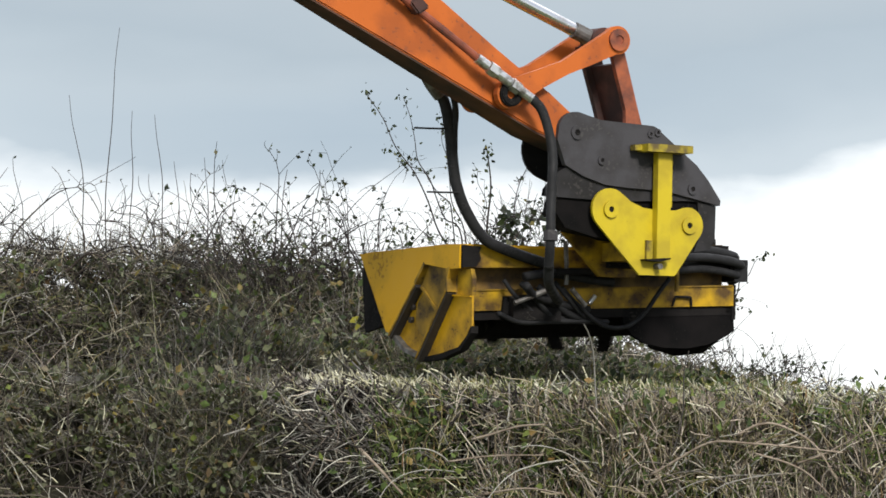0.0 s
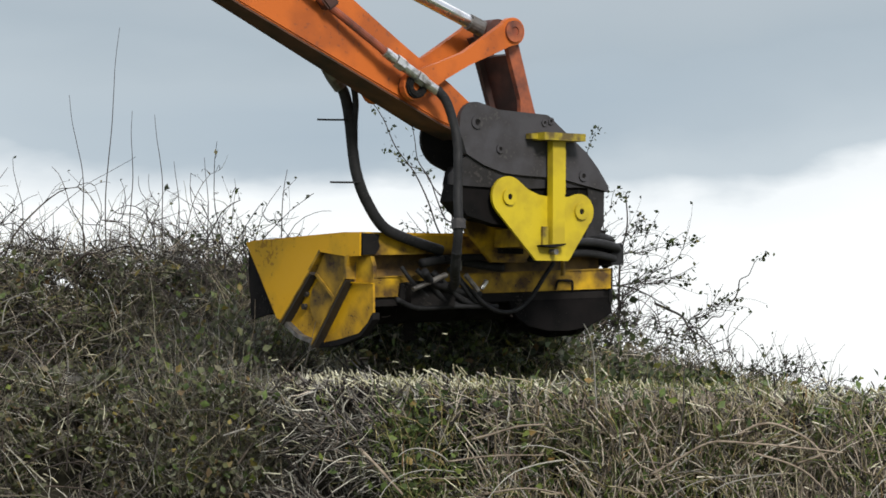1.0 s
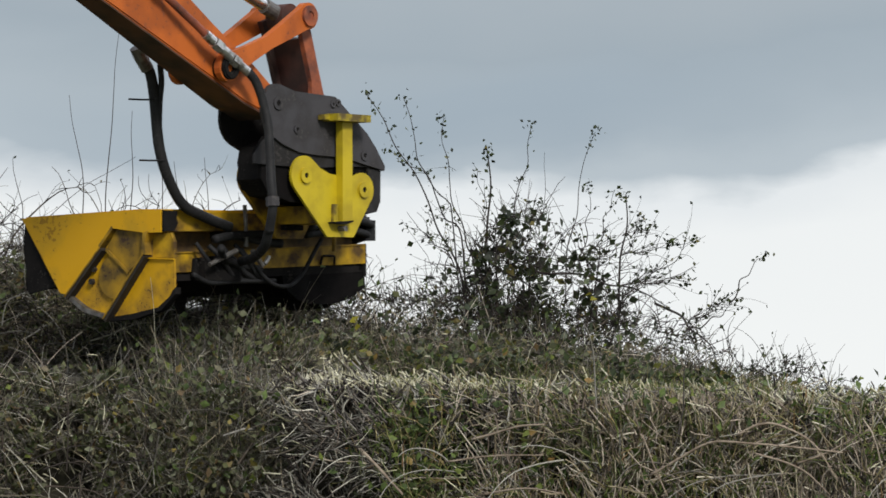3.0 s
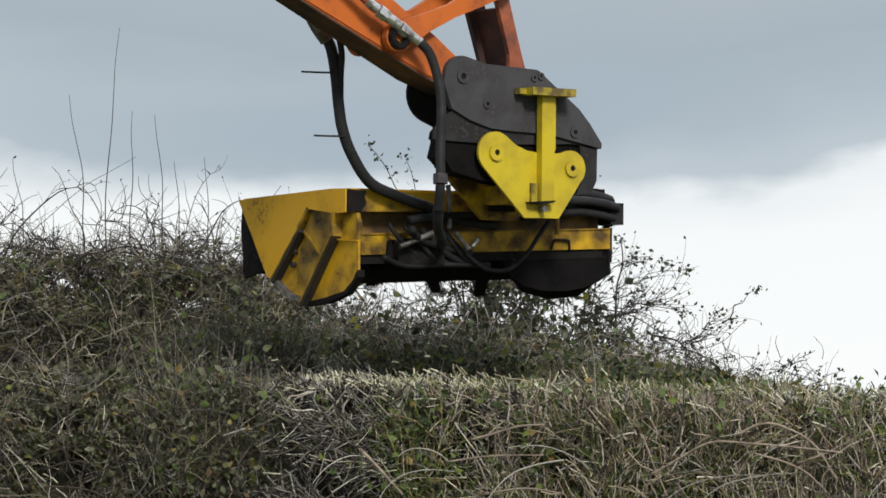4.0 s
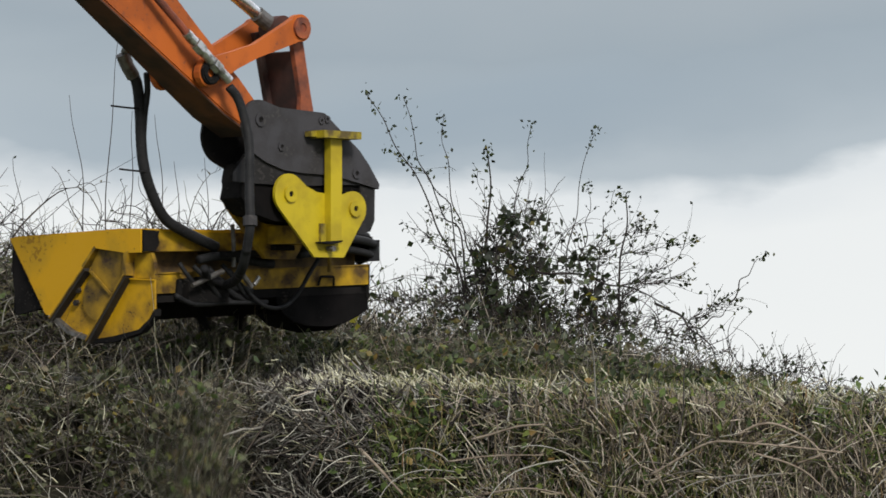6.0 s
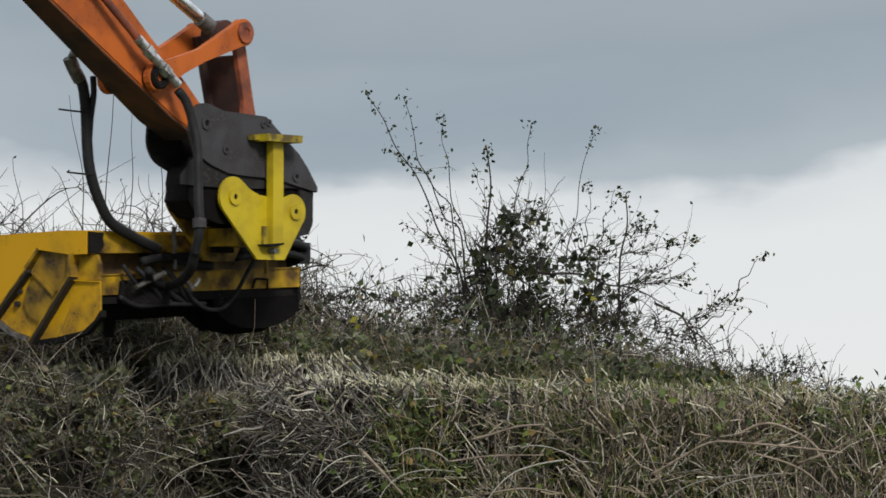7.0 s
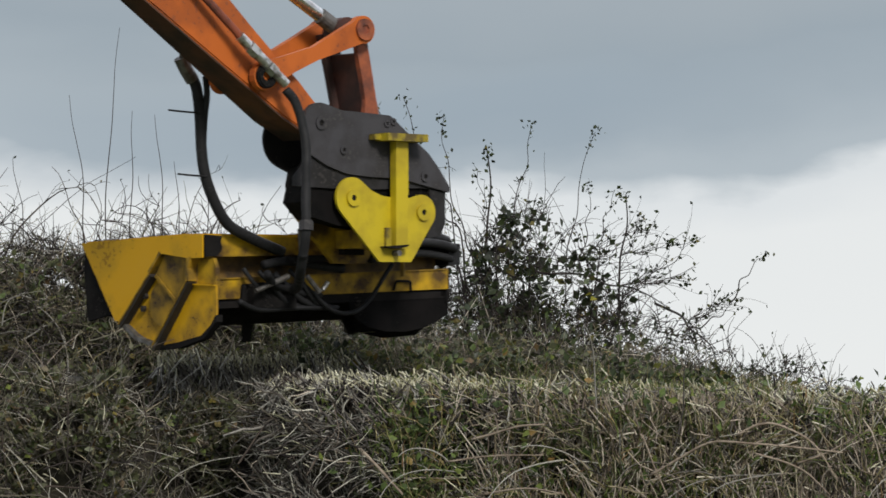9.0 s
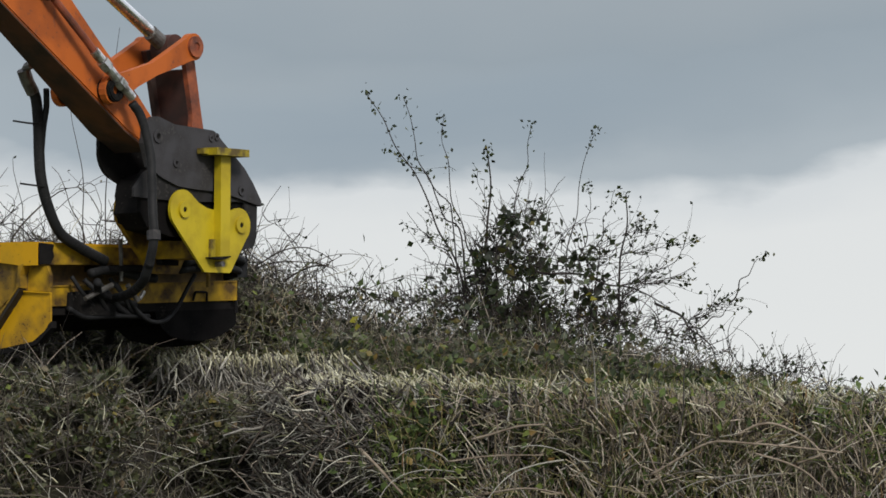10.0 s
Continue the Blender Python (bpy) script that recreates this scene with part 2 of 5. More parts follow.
    l.new(e.outputs[0], n["Material Output"].inputs["Surface"])
    return m


# ---- mesh helpers ----
def part(name, bm, material, parent, label="", bevel=0.0):
    """Links a bmesh as one mesh object under a thing or a part."""
    if bevel:
        edges = [e for e in bm.edges if len(e.link_faces) == 2 and e.calc_face_angle(0) > 0.5]
        bmesh.ops.bevel(bm, geom=edges, offset=bevel, segments=2, affect="EDGES", clamp_overlap=True)
    bmesh.ops.recalc_face_normals(bm, faces=bm.faces)
    me = bpy.data.meshes.new(name)
    bm.to_mesh(me)
    bm.free()
    me.materials.append(material)
    for p in me.polygons:
        p.use_smooth = False
    ob = new(name, me)
    ob.parent = parent
    if label:
        tagged(ob, label)
    return ob


def smooth(ob):
    for p in ob.data.polygons:
        p.use_smooth = True
    return ob


def slab(outline, y0, y1, bm=None):
    """A plate: an outline in x and z, extruded from y0 to y1."""
    bm = bm or bmesh.new()
    a = [bm.verts.new((x, y0, z)) for x, z in outline]
    c = [bm.verts.new((x, y1, z)) for x, z in outline]
    bm.faces.new(a)
    bm.faces.new(c[::-1])
    for i in range(len(a)):
        j = (i + 1) % len(a)
        bm.faces.new((a[i], c[i], c[j], a[j]))
    return bm


def end_slab(outline, x0, x1, bm=None):
    """A plate: an outline in y and z, extruded from x0 to x1."""
    bm = bm or bmesh.new()
    a = [bm.verts.new((x0, y, z)) for y, z in outline]
    c = [bm.verts.new((x1, y, z)) for y, z in outline]
    bm.faces.new(a)
    bm.faces.new(c[::-1])
    for i in range(len(a)):
        j = (i + 1) % len(a)
        bm.faces.new((a[i], c[i], c[j], a[j]))
    return bm


def block(x0, x1, y0, y1, z0, z1, bm=None):
    return slab([(x0, z0), (x1, z0), (x1, z1), (x0, z1)], y0, y1, bm)


def disc(x, z, r, y0, y1, n=28, hole=0.0, bm=None):
    """A boss or pin lying across the arm, with a hole if wanted."""
    bm = bm or bmesh.new()
    ring = lambda rr, y: [bm.verts.new((x + rr * math.cos(2 * math.pi * k / n), y, z + rr * math.sin(2 * math.pi * k / n))) for k in range(n)]
    a, c = ring(r, y0), ring(r, y1)
    if hole:
        d, e = ring(hole, y0), ring(hole, y1)
    for i in range(n):
        j = (i + 1) % n
        bm.faces.new((a[i], c[i], c[j], a[j]))
        if hole:
            bm.faces.new((d[i], d[j], e[j], e[i]))
            bm.faces.new((a[i], a[j], d[j], d[i]))
            bm.faces.new((c[i], e[i], e[j], c[j]))
    if not hole:
        bm.faces.new(a)
        bm.faces.new(c[::-1])
    return bm


def arc(cx, cz, r, a0, a1, n=8):
    return [(cx + r * math.cos(radians(a0 + (a1 - a0) * k / n)), cz + r * math.sin(radians(a0 + (a1 - a0) * k / n))) for k in range(n + 1)]


def spline(points, steps=8):
    """A smooth line through the points (Catmull-Rom)."""
    p = [Vector(q) for q in points]
    p = [2 * p[0] - p[1]] + p + [2 * p[-1] - p[-2]]
    out = []
    for i in range(1, len(p) - 2):
        for k in range(steps):
            t = k / steps
            out.append(0.5 * (2 * p[i] + (p[i + 1] - p[i - 1]) * t + (2 * p[i - 1] - 5 * p[i] + 4 * p[i + 1] - p[i + 2]) * t * t + (3 * p[i] - p[i - 1] - 3 * p[i + 1] + p[i + 2]) * t ** 3))
    out.append(p[-2])
    return out


def hose_mesh(points, r, sides=12, steps=8, bm=None, taper=1.0):
    """A round hose, pipe or stem along the points."""
    bm = bm or bmesh.new()
    line = spline(points, steps)
    rings, up = [], Vector((0, 1, 0.01))
    for i, q in enumerate(line):
        d = (line[min(i + 1, len(line) - 1)] - line[max(i - 1, 0)]).normalized()
        u = d.cross(up)
        if u.length < 0.05:
            u = d.cross(Vector((1, 0, 0)))
        u.normalize()
        v = d.cross(u)
        rr = r * (1 + (taper - 1) * i / (len(line) - 1))
        rings.append([bm.verts.new(q + rr * (math.cos(2 * math.pi * k / sides) * u + math.sin(2 * math.pi * k / sides) * v)) for k in range(sides)])
    for a, c in zip(rings, rings[1:]):
        for k in range(sides):
            bm.faces.new((a[k], a[(k + 1) % sides], c[(k + 1) % sides], c[k]))
    bm.faces.new(rings[0][::-1])
    bm.faces.new(rings[-1])
    return bm


def shifted(bm, x, y, z):
    bmesh.ops.translate(bm, verts=bm.verts, vec=(x, y, z))
    return bm


# ---- vegetation helpers ----
rng = np.random.default_rng(7)


def raw_mesh(name, verts, faces, mats, slots=None):
    me = bpy.data.meshes.new(name)
    k = faces.shape[1]
    me.vertices.add(len(verts))
    me.vertices.foreach_set("co", np.ascontiguousarray(verts, np.float32).ravel())
    me.loops.add(faces.size)
    me.loops.foreach_set("vertex_index", np.ascontiguousarray(faces, np.int32).ravel())
    me.polygons.add(len(faces))
    me.polygons.foreach_set("loop_start", np.arange(0, faces.size, k, dtype=np.int32))
    for m in mats:
        me.materials.append(m)
    if slots is not None:
        me.polygons.foreach_set("material_index", np.ascontiguousarray(slots, np.int32))
    me.update(calc_edges=True)
    return me


def unit(a):
    return a / np.maximum(np.linalg.norm(a, axis=-1, keepdims=True), 1e-9)


def stems(base, way, length, radius, segs=4, bend=0.3, wiggle=0.04, droop=0.0, tip=0.35, sides=3):
    """Many thin bent stems at once: vertices, quads, and for each quad its place along the stem."""
    n = len(base)
    way = unit(way)
    s = np.linspace(0, 1, segs + 1)[None, :, None]
    side = unit(np.cross(way, rng.normal(size=(n, 3))))
    L = np.asarray(length).reshape(-1, 1, 1) * np.ones((n, 1, 1))
    p = base[:, None] + way[:, None] * L * s + side[:, None] * L * bend * rng.normal(size=(n, 1, 1)) * s ** 2
    p[:, :, 2:] -= droop * L * s ** 2
    p[:, 1:] += rng.normal(size=(n, segs, 3)) * wiggle * L
    d = unit(np.gradient(p, axis=1))
    u = unit(np.cross(d, side[:, None] + 0.01))
    v = np.cross(d, u)
    R = np.asarray(radius).reshape(-1, 1, 1) * np.ones((n, 1, 1)) * (1 + (tip - 1) * s)
    a = 2 * np.pi * np.arange(sides) / sides
    ring = p[:, :, None] + R[:, :, None] * (np.cos(a)[None, None, :, None] * u[:, :, None] + np.sin(a)[None, None, :, None] * v[:, :, None])
    idx = np.arange(n * (segs + 1) * sides).reshape(n, segs + 1, sides)
    q = np.stack([idx[:, :-1], np.roll(idx, -1, 2)[:, :-1], np.roll(idx, -1, 2)[:, 1:], idx[:, 1:]], -1).reshape(-1, 4)
    along = np.broadcast_to(np.arange(segs)[None, :, None], (n, segs, sides)).reshape(-1)
    return ring.reshape(-1, 3), q, along, p


def canes(base, way, length, radius, segs=10, curl=0.25, sag=0.0, tip=0.35, sides=4):
    """Stems that wander: each takes a new smooth turn on its way."""
    n = len(base)
    step = np.asarray(length).reshape(-1, 1) * np.ones((n, 1)) / segs
    d, p, turn = unit(way), [np.array(base, float)], rng.normal(size=(n, 3)) * curl
    for k in range(segs):
        turn = 0.75 * turn + 0.6 * rng.normal(size=(n, 3)) * curl
        d = unit(d + turn - np.array([0, 0, sag]) * (k / segs))
        p.append(p[-1] + d * step)
    p = np.stack(p, 1)
    s = np.linspace(0, 1, segs + 1)[None, :, None]
    d = unit(np.gradient(p, axis=1))
    u = unit(np.cross(d, np.array([0.13, 1.0, 0.21])))
    v = np.cross(d, u)
    R = np.asarray(radius).reshape(-1, 1, 1) * np.ones((n, 1, 1)) * (1 + (tip - 1) * s)
    a = 2 * np.pi * np.arange(sides) / sides
    ring = p[:, :, None] + R[:, :, None] * (np.cos(a)[None, None, :, None] * u[:, :, None] + np.sin(a)[None, None, :, None] * v[:, :, None])
    idx = np.arange(n * (segs + 1) * sides).reshape(n, segs + 1, sides)
    q = np.stack([idx[:, :-1], np.roll(idx, -1, 2)[:, :-1], np.roll(idx, -1, 2)[:, 1:], idx[:, 1:]], -1).reshape(-1, 4)
    return ring.reshape(-1, 3), q, p


def leaves(place, size, flat=0.5):
    """Many small folded leaves: two halves along a midrib each."""
    n = len(place)
    d = unit(rng.normal(size=(n, 3)))
    w = unit(np.cross(d, rng.normal(size=(n, 3)) + np.array([0, 0, flat])))
    up = np.cross(d, w)
    S = np.asarray(size).reshape(-1, 1) * np.ones((n, 1))
    v = np.stack([place, place + S * (0.45 * d + 0.34 * w + 0.1 * up), place + S * d, place + S * (0.45 * d - 0.34 * w + 0.1 * up)], 1)
    i = 4 * np.arange(n)[:, None]
    f = np.concatenate([i + np.array([[0, 1, 2]]), i + np.array([[0, 2, 3]])], 1).reshape(-1, 3)
    return v.reshape(-1, 3), f


def stuff(name, me, label, category, parent=None):
    ob = new(name, me)
    ob.parent = parent
    if parent is None:
        tagged(ob, label, category, kind="stuff")
    else:
        tagged(ob, label, kind="stuff")
    return ob


# ---- ground and sky ----
def build_ground():
    bm = bmesh.new()
    xs = [-2500, -600, -150, -40] + list(range(-16, 17, 2)) + [40, 150, 600, 2500]
    ys = [-2500, -600, -100, -20] + list(range(0, 41, 2)) + [80, 200, 700, 2500]
    grid = [[bm.verts.new((x, y, (0.06 * noise.noise((x * 0.3, y * 0.3, 0)) - 0.06) if abs(x) < 50 and -25 < y < 90 else -0.1)) for x in xs] for y in ys]
    for j in range(len(ys) - 1):
        for i in range(len(xs) - 1):
            bm.faces.new((grid[j][i], grid[j][i + 1], grid[j + 1][i + 1], grid[j + 1][i]))
    ob = smooth(part("ground", bm, meadow(), None))
    tagged(ob, "rough green meadow grass round the hedge", "ground", kind="structure")


def build_backdrop():
    bm = bmesh.new()
    cols = []
    for k in range(41):
        a = radians(-20 + 220 * k / 40)
        cols.append([bm.verts.new((620 * math.cos(a), 620 * math.sin(a), z)) for z in (-6, 130)])
    for a, c in zip(cols, cols[1:]):
        bm.faces.new((a[0], c[0], c[1], a[1]))
    ob = smooth(part("backdrop", bm, cloud_sheet(), None))
    tagged(ob, "distant grey and white overcast clouds", "sky", kind="structure")


build_ground()
build_backdrop()


# ---- the excavator's arm ----
PIVOT = (-0.169, 0.320)      # dipper on hitch, x and z
CRANK = (-0.500, 0.462)      # side links on dipper
KNEE = (0.028, 0.722)        # side links, ram and lower link
HEEL = (0.160, 0.290)        # lower link on hitch


def narrowed(bm):
    """The dipper is narrower towards its upper end."""
    for v in bm.verts:
        if v.co.y > 0.2:
            v.co.y -= 0.070 * max(0.0, -0.40 - v.co.x)


def build_arm():
    root = new("excavator_arm")
    tagged(root, "orange excavator dipper arm with charcoal quick hitch and bucket ram", "excavator arm")
    px, pz = PIVOT
    dipper_bm = slab([(-0.335, 0.318), (-0.16, 0.262), (-0.10, 0.31), (-0.125, 0.375), (-0.182, 0.416), (-0.27, 0.482), (-0.404, 0.567), (-0.537, 0.655), (-0.80, 0.838), (-2.35, 1.72), (-2.75, 1.62), (-2.75, 1.415)], 0.040, 0.246)
    narrowed(dipper_bm)
    dipper = part("dipper", shifted(dipper_bm, -px, 0, -pz), ORANGE, root, "faded orange box-section dipper", 0.006)
    dipper.matrix_basis = pose(px, 0, pz)
    # dark underside plate, weld lips
    under = slab([(-0.36, 0.327), (-2.72, 1.399), (-2.72, 1.390), (-0.36, 0.318)], 0.042, 0.244)
    narrowed(under)
    part("underside_plate", shifted(under, -px, 0, -pz), DARK_BROWN, dipper, "dark brown underside plate")
    foot = slab([(-0.338, 0.316), (-0.36, 0.327), (-0.36, 0.318), (-0.338, 0.307), (-0.165, 0.249), (-0.160, 0.259)], 0.042, 0.244)
    part("foot_plate", shifted(foot, -px, 0, -pz), DARK_BROWN, dipper)
    part("crank_pin", shifted(disc(*CRANK, 0.053, -0.034, 0.31, hole=0.020), -px, 0, -pz), BLACK_STEEL, dipper, "greasy black pivot pin", 0.006)
    for lip in ([(-0.52, 0.652), (-0.41, 0.576), (-0.40, 0.590), (-0.51, 0.668)], [(-0.32, 0.518), (-0.28, 0.492), (-0.268, 0.505), (-0.308, 0.533)]):
        part("top_lip", shifted(slab(lip, 0.13, 0.22), -px, 0, -pz), DARK_BROWN, dipper, "dark brown weld lip")
    # hydraulic pipe on the near side of the dipper, and its couplings
    pipe = hose_mesh([(-1.60, -0.004, 1.16), (-1.20, -0.004, 0.945), (-0.95, -0.006, 0.79), (-0.80, -0.018, 0.69), (-0.70, -0.028, 0.622), (-0.66, -0.028, 0.592)], 0.017)
    part("hydraulic_pipe", shifted(pipe, -px, 0, -pz), RUST_ORANGE, dipper, "rust-stained orange hydraulic pipe")
    clamp = slab([(-1.00, 0.815), (-0.95, 0.845), (-0.90, 0.80), (-0.955, 0.765)], -0.032, 0.03)
    part("pipe_clamp", shifted(clamp, -px, 0, -pz), RUST_WEB, dipper, "rusty pipe clamp", 0.008)
    d = Vector((0.278, -0.010, -0.164)).normalized()
    p0 = Vector((-0.675, -0.032, 0.602))
    for k, (a, c, r) in enumerate(((0.0, 0.062, 0.022), (0.066, 0.112, 0.030), (0.114, 0.188, 0.023), (0.192, 0.236, 0.029), (0.236, 0.312, 0.021))):
        bm = hose_mesh([p0 + d * a, p0 + d * (a + c) / 2, p0 + d * c], r, sides=6 if k in (1, 3) else 14, steps=2)
        part("coupling", shifted(bm, -px, 0, -pz), STEEL, dipper, "bright plated hydraulic coupling")
    stub = hose_mesh([(-0.70, 0.30, 0.55), (-0.66, 0.37, 0.545), (-0.62, 0.38, 0.50)], 0.019, sides=10, steps=3)
    part("hose_fitting", shifted(stub, -px, 0, -pz), BARE, dipper, "dull steel hose fitting")

    # side links, one on each side of the dipper
    cx, cz = CRANK
    kx, kz = KNEE
    ang = math.degrees(math.atan2(kz - cz, kx - cx))
    ln = math.hypot(kx - cx, kz - cz)
    outline = arc(0, 0, 0.062, 90, 270, 8) + [(0.16, -0.040), (0.30, -0.036), (0.44, -0.046)] + arc(ln, 0, 0.061, -120, 120, 12) + [(0.44, 0.040), (0.30, 0.026), (0.16, 0.040)]
    links = []
    for y0, y1 in ((-0.014, 0.022), (0.268, 0.304)):
        ob = part("side_link", slab(outline, y0, y1), ORANGE, root, "faded orange side link", 0.005)
        part("link_boss", disc(ln, 0, 0.047, y0 - 0.014 if y0 < 0 else y1, y0 if y0 < 0 else y1 + 0.014, hole=0.020), CHIPPED, ob, "", 0.003)
        part("link_pin", disc(ln, 0, 0.036, y0 - 0.008 if y0 < 0 else y1, y0 if y0 < 0 else y1 + 0.01), RUST_ORANGE, ob)
        links.append(ob)
    # lower link between the knee and the hitch
    hx, hz = HEEL
    ll = math.hypot(kx - hx, kz - hz)
    bm = slab(arc(0, 0, 0.052, 90, 270, 8) + [(0.15, -0.050), (0.40, -0.052), (ll, -0.055), (ll, 0.040), (0.40, 0.012), (0.15, 0.01)], 0.040, 0.066)
    lower = part("lower_link", bm, CHIPPED, root, "chipped orange lower link", 0.004)
    bm = slab(arc(0, 0, 0.052, 90, 270, 8) + [(0.15, -0.046), (0.40, -0.05), (ll, -0.055), (ll, 0.055), (0.40, 0.045), (0.15, 0.04)], 0.228, 0.256)
    part("far_cheek", bm, RUST_WEB, lower, "dark rusty far cheek", 0.004)
    part("web", slab([(0.08, 0.012), (0.08, -0.03), (ll - 0.10, -0.03), (ll - 0.10, 0.012)], 0.066, 0.228), RUST_WEB, lower, "dark red-brown web plate")
    part("cross_tube", disc(0, 0, 0.048, 0.022, 0.268), RUST_WEB, lower)
    # bucket ram: bright rod with an eye
    ram = part("ram_rod", hose_mesh([(0, 0.145, 0), (-0.5, 0.145, 0.19), (-0.95, 0.145, 0.36)], 0.029, sides=18, steps=3), CHROME, root, "bright chromed ram rod")
    smooth(ram)
    part("rod_eye", disc(0, 0, 0.062, 0.095, 0.195), RUST_WEB, ram, "rusty rod eye", 0.006)
    part("rod_collar", hose_mesh([(-0.045, 0.145, 0.017), (-0.085, 0.145, 0.032), (-0.125, 0.145, 0.0475)], 0.036, sides=16, steps=2), BARE, ram)
    part("ram_barrel", hose_mesh([(-0.80, 0.145, 0.304), (-1.4, 0.145, 0.532), (-1.9, 0.145, 0.722)], 0.055, sides=18, steps=2), ORANGE, ram)

    # quick hitch: cheek plates, lower jaws, bolts
    cheek = [(-0.262, 0.284)] + arc(-0.172, 0.320, 0.088, 165, 75, 7) + [(-0.05, 0.379), (0.20, 0.368)] + arc(0.205, 0.318, 0.05, 80, 45, 3) + [(0.365, 0.262), (0.44, 0.208), (0.50, 0.145), (0.563, 0.062), (0.560, 0.040), (0.42, 0.066), (0.28, 0.092), (0.10, 0.096), (-0.02, 0.104), (-0.13, 0.135), (-0.222, 0.180)]
    hitch = part("quick_hitch", slab(cheek, 0.016, 0.044), CHARCOAL, root, "charcoal painted quick hitch", 0.005)
    part("far_cheek", slab(cheek, 0.266, 0.296), CHARCOAL, hitch, "", 0.005)
    jaw = [(-0.225, 0.17), (-0.305, 0.075), (-0.31, 0.045), (-0.245, 0.045), (-0.25, -0.02), (-0.20, -0.085), (-0.05, -0.12), (0.12, -0.12), (0.36, -0.145), (0.46, -0.15), (0.53, -0.115), (0.542, 0.06), (0.30, 0.085), (0.07, 0.11)]
    inner = [(-0.16, 0.20), (-0.245, 0.150), (-0.305, 0.085), (-0.308, 0.046), (-0.20, 0.042), (0.0, 0.038), (0.10, 0.040), (0.40, 0.055), (0.52, 0.050), (0.30, 0.12)]
    part("inner_cheek", slab(inner, 0.030, 0.0425), DARK_GREY, hitch, "", 0.003)
    part("jaw_cheek", slab([(0.455, 0.052), (0.548, 0.040), (0.546, -0.100), (0.520, -0.150), (0.44, -0.165), (0.47, -0.08)], 0.030, 0.0425), DARK_GREY, hitch, "", 0.003)
    part("jaw_plate", slab(jaw, 0.044, 0.064), OILY_BLACK, hitch, "black inner jaw plate", 0.004)
    part("far_jaw_plate", slab(arc(-0.170, 0.255, 0.125, 75, 250, 14) + [(-0.155, 0.115), (-0.168, 0.06), (-0.145, -0.06), (0.1, -0.12), (0.45, -0.14), (0.52, 0.06), (0.0, 0.30)], 0.250, 0.266), BLACK_STEEL, hitch, "", 0.004)
    part("hitch_body", slab([(-0.16, 0.13), (-0.20, -0.02), (-0.12, -0.09), (0.05, -0.11), (0.44, -0.12), (0.50, 0.04), (0.25, 0.26), (0.2, 0.33), (0.05, 0.20)], 0.064, 0.242), BLACK_STEEL, hitch)
    hitch.matrix_basis = pose(0.018, 0, 0)
    for x, z, r in ((-0.169, 0.320, 0.030), (-0.043, 0.208, 0.020), (0.417, 0.106, 0.024), (0.235, 0.34, 0.016), (0.20, 0.332, 0.016)):
        part("hitch_bolt", disc(x, z, r, 0.008, 0.020, n=18, hole=r * 0.45), CHARCOAL, hitch, "", 0.003)
        part("bolt_core", disc(x, z, r * 0.45, 0.012, 0.020, n=14), BLACK_STEEL, hitch)
    for x, z in ((-0.169, 0.320), (0.0, 0.0), (0.396, -0.053)):
        part("cross_pin", disc(x, z, 0.028, 0.024, 0.30, n=18), BLACK_STEEL, hitch)
    return root, dipper, links, lower, ram


# ---- the flail head ----
def lift(x):
    """The long side of the hood climbs a little towards its far end."""
    return 0.05 * (x + 0.40)


def long_bar(x0, x1, y0, y1, z0, z1, bm=None):
    return slab([(x0, z0 + lift(x0)), (x1, z0 + lift(x1)), (x1, z1 + lift(x1)), (x0, z1 + lift(x0))], y0, y1, bm)


ROTOR_AXIS = pose(0.265, 0.86, -0.475 + lift(0.265), 0, -2.86, 0)


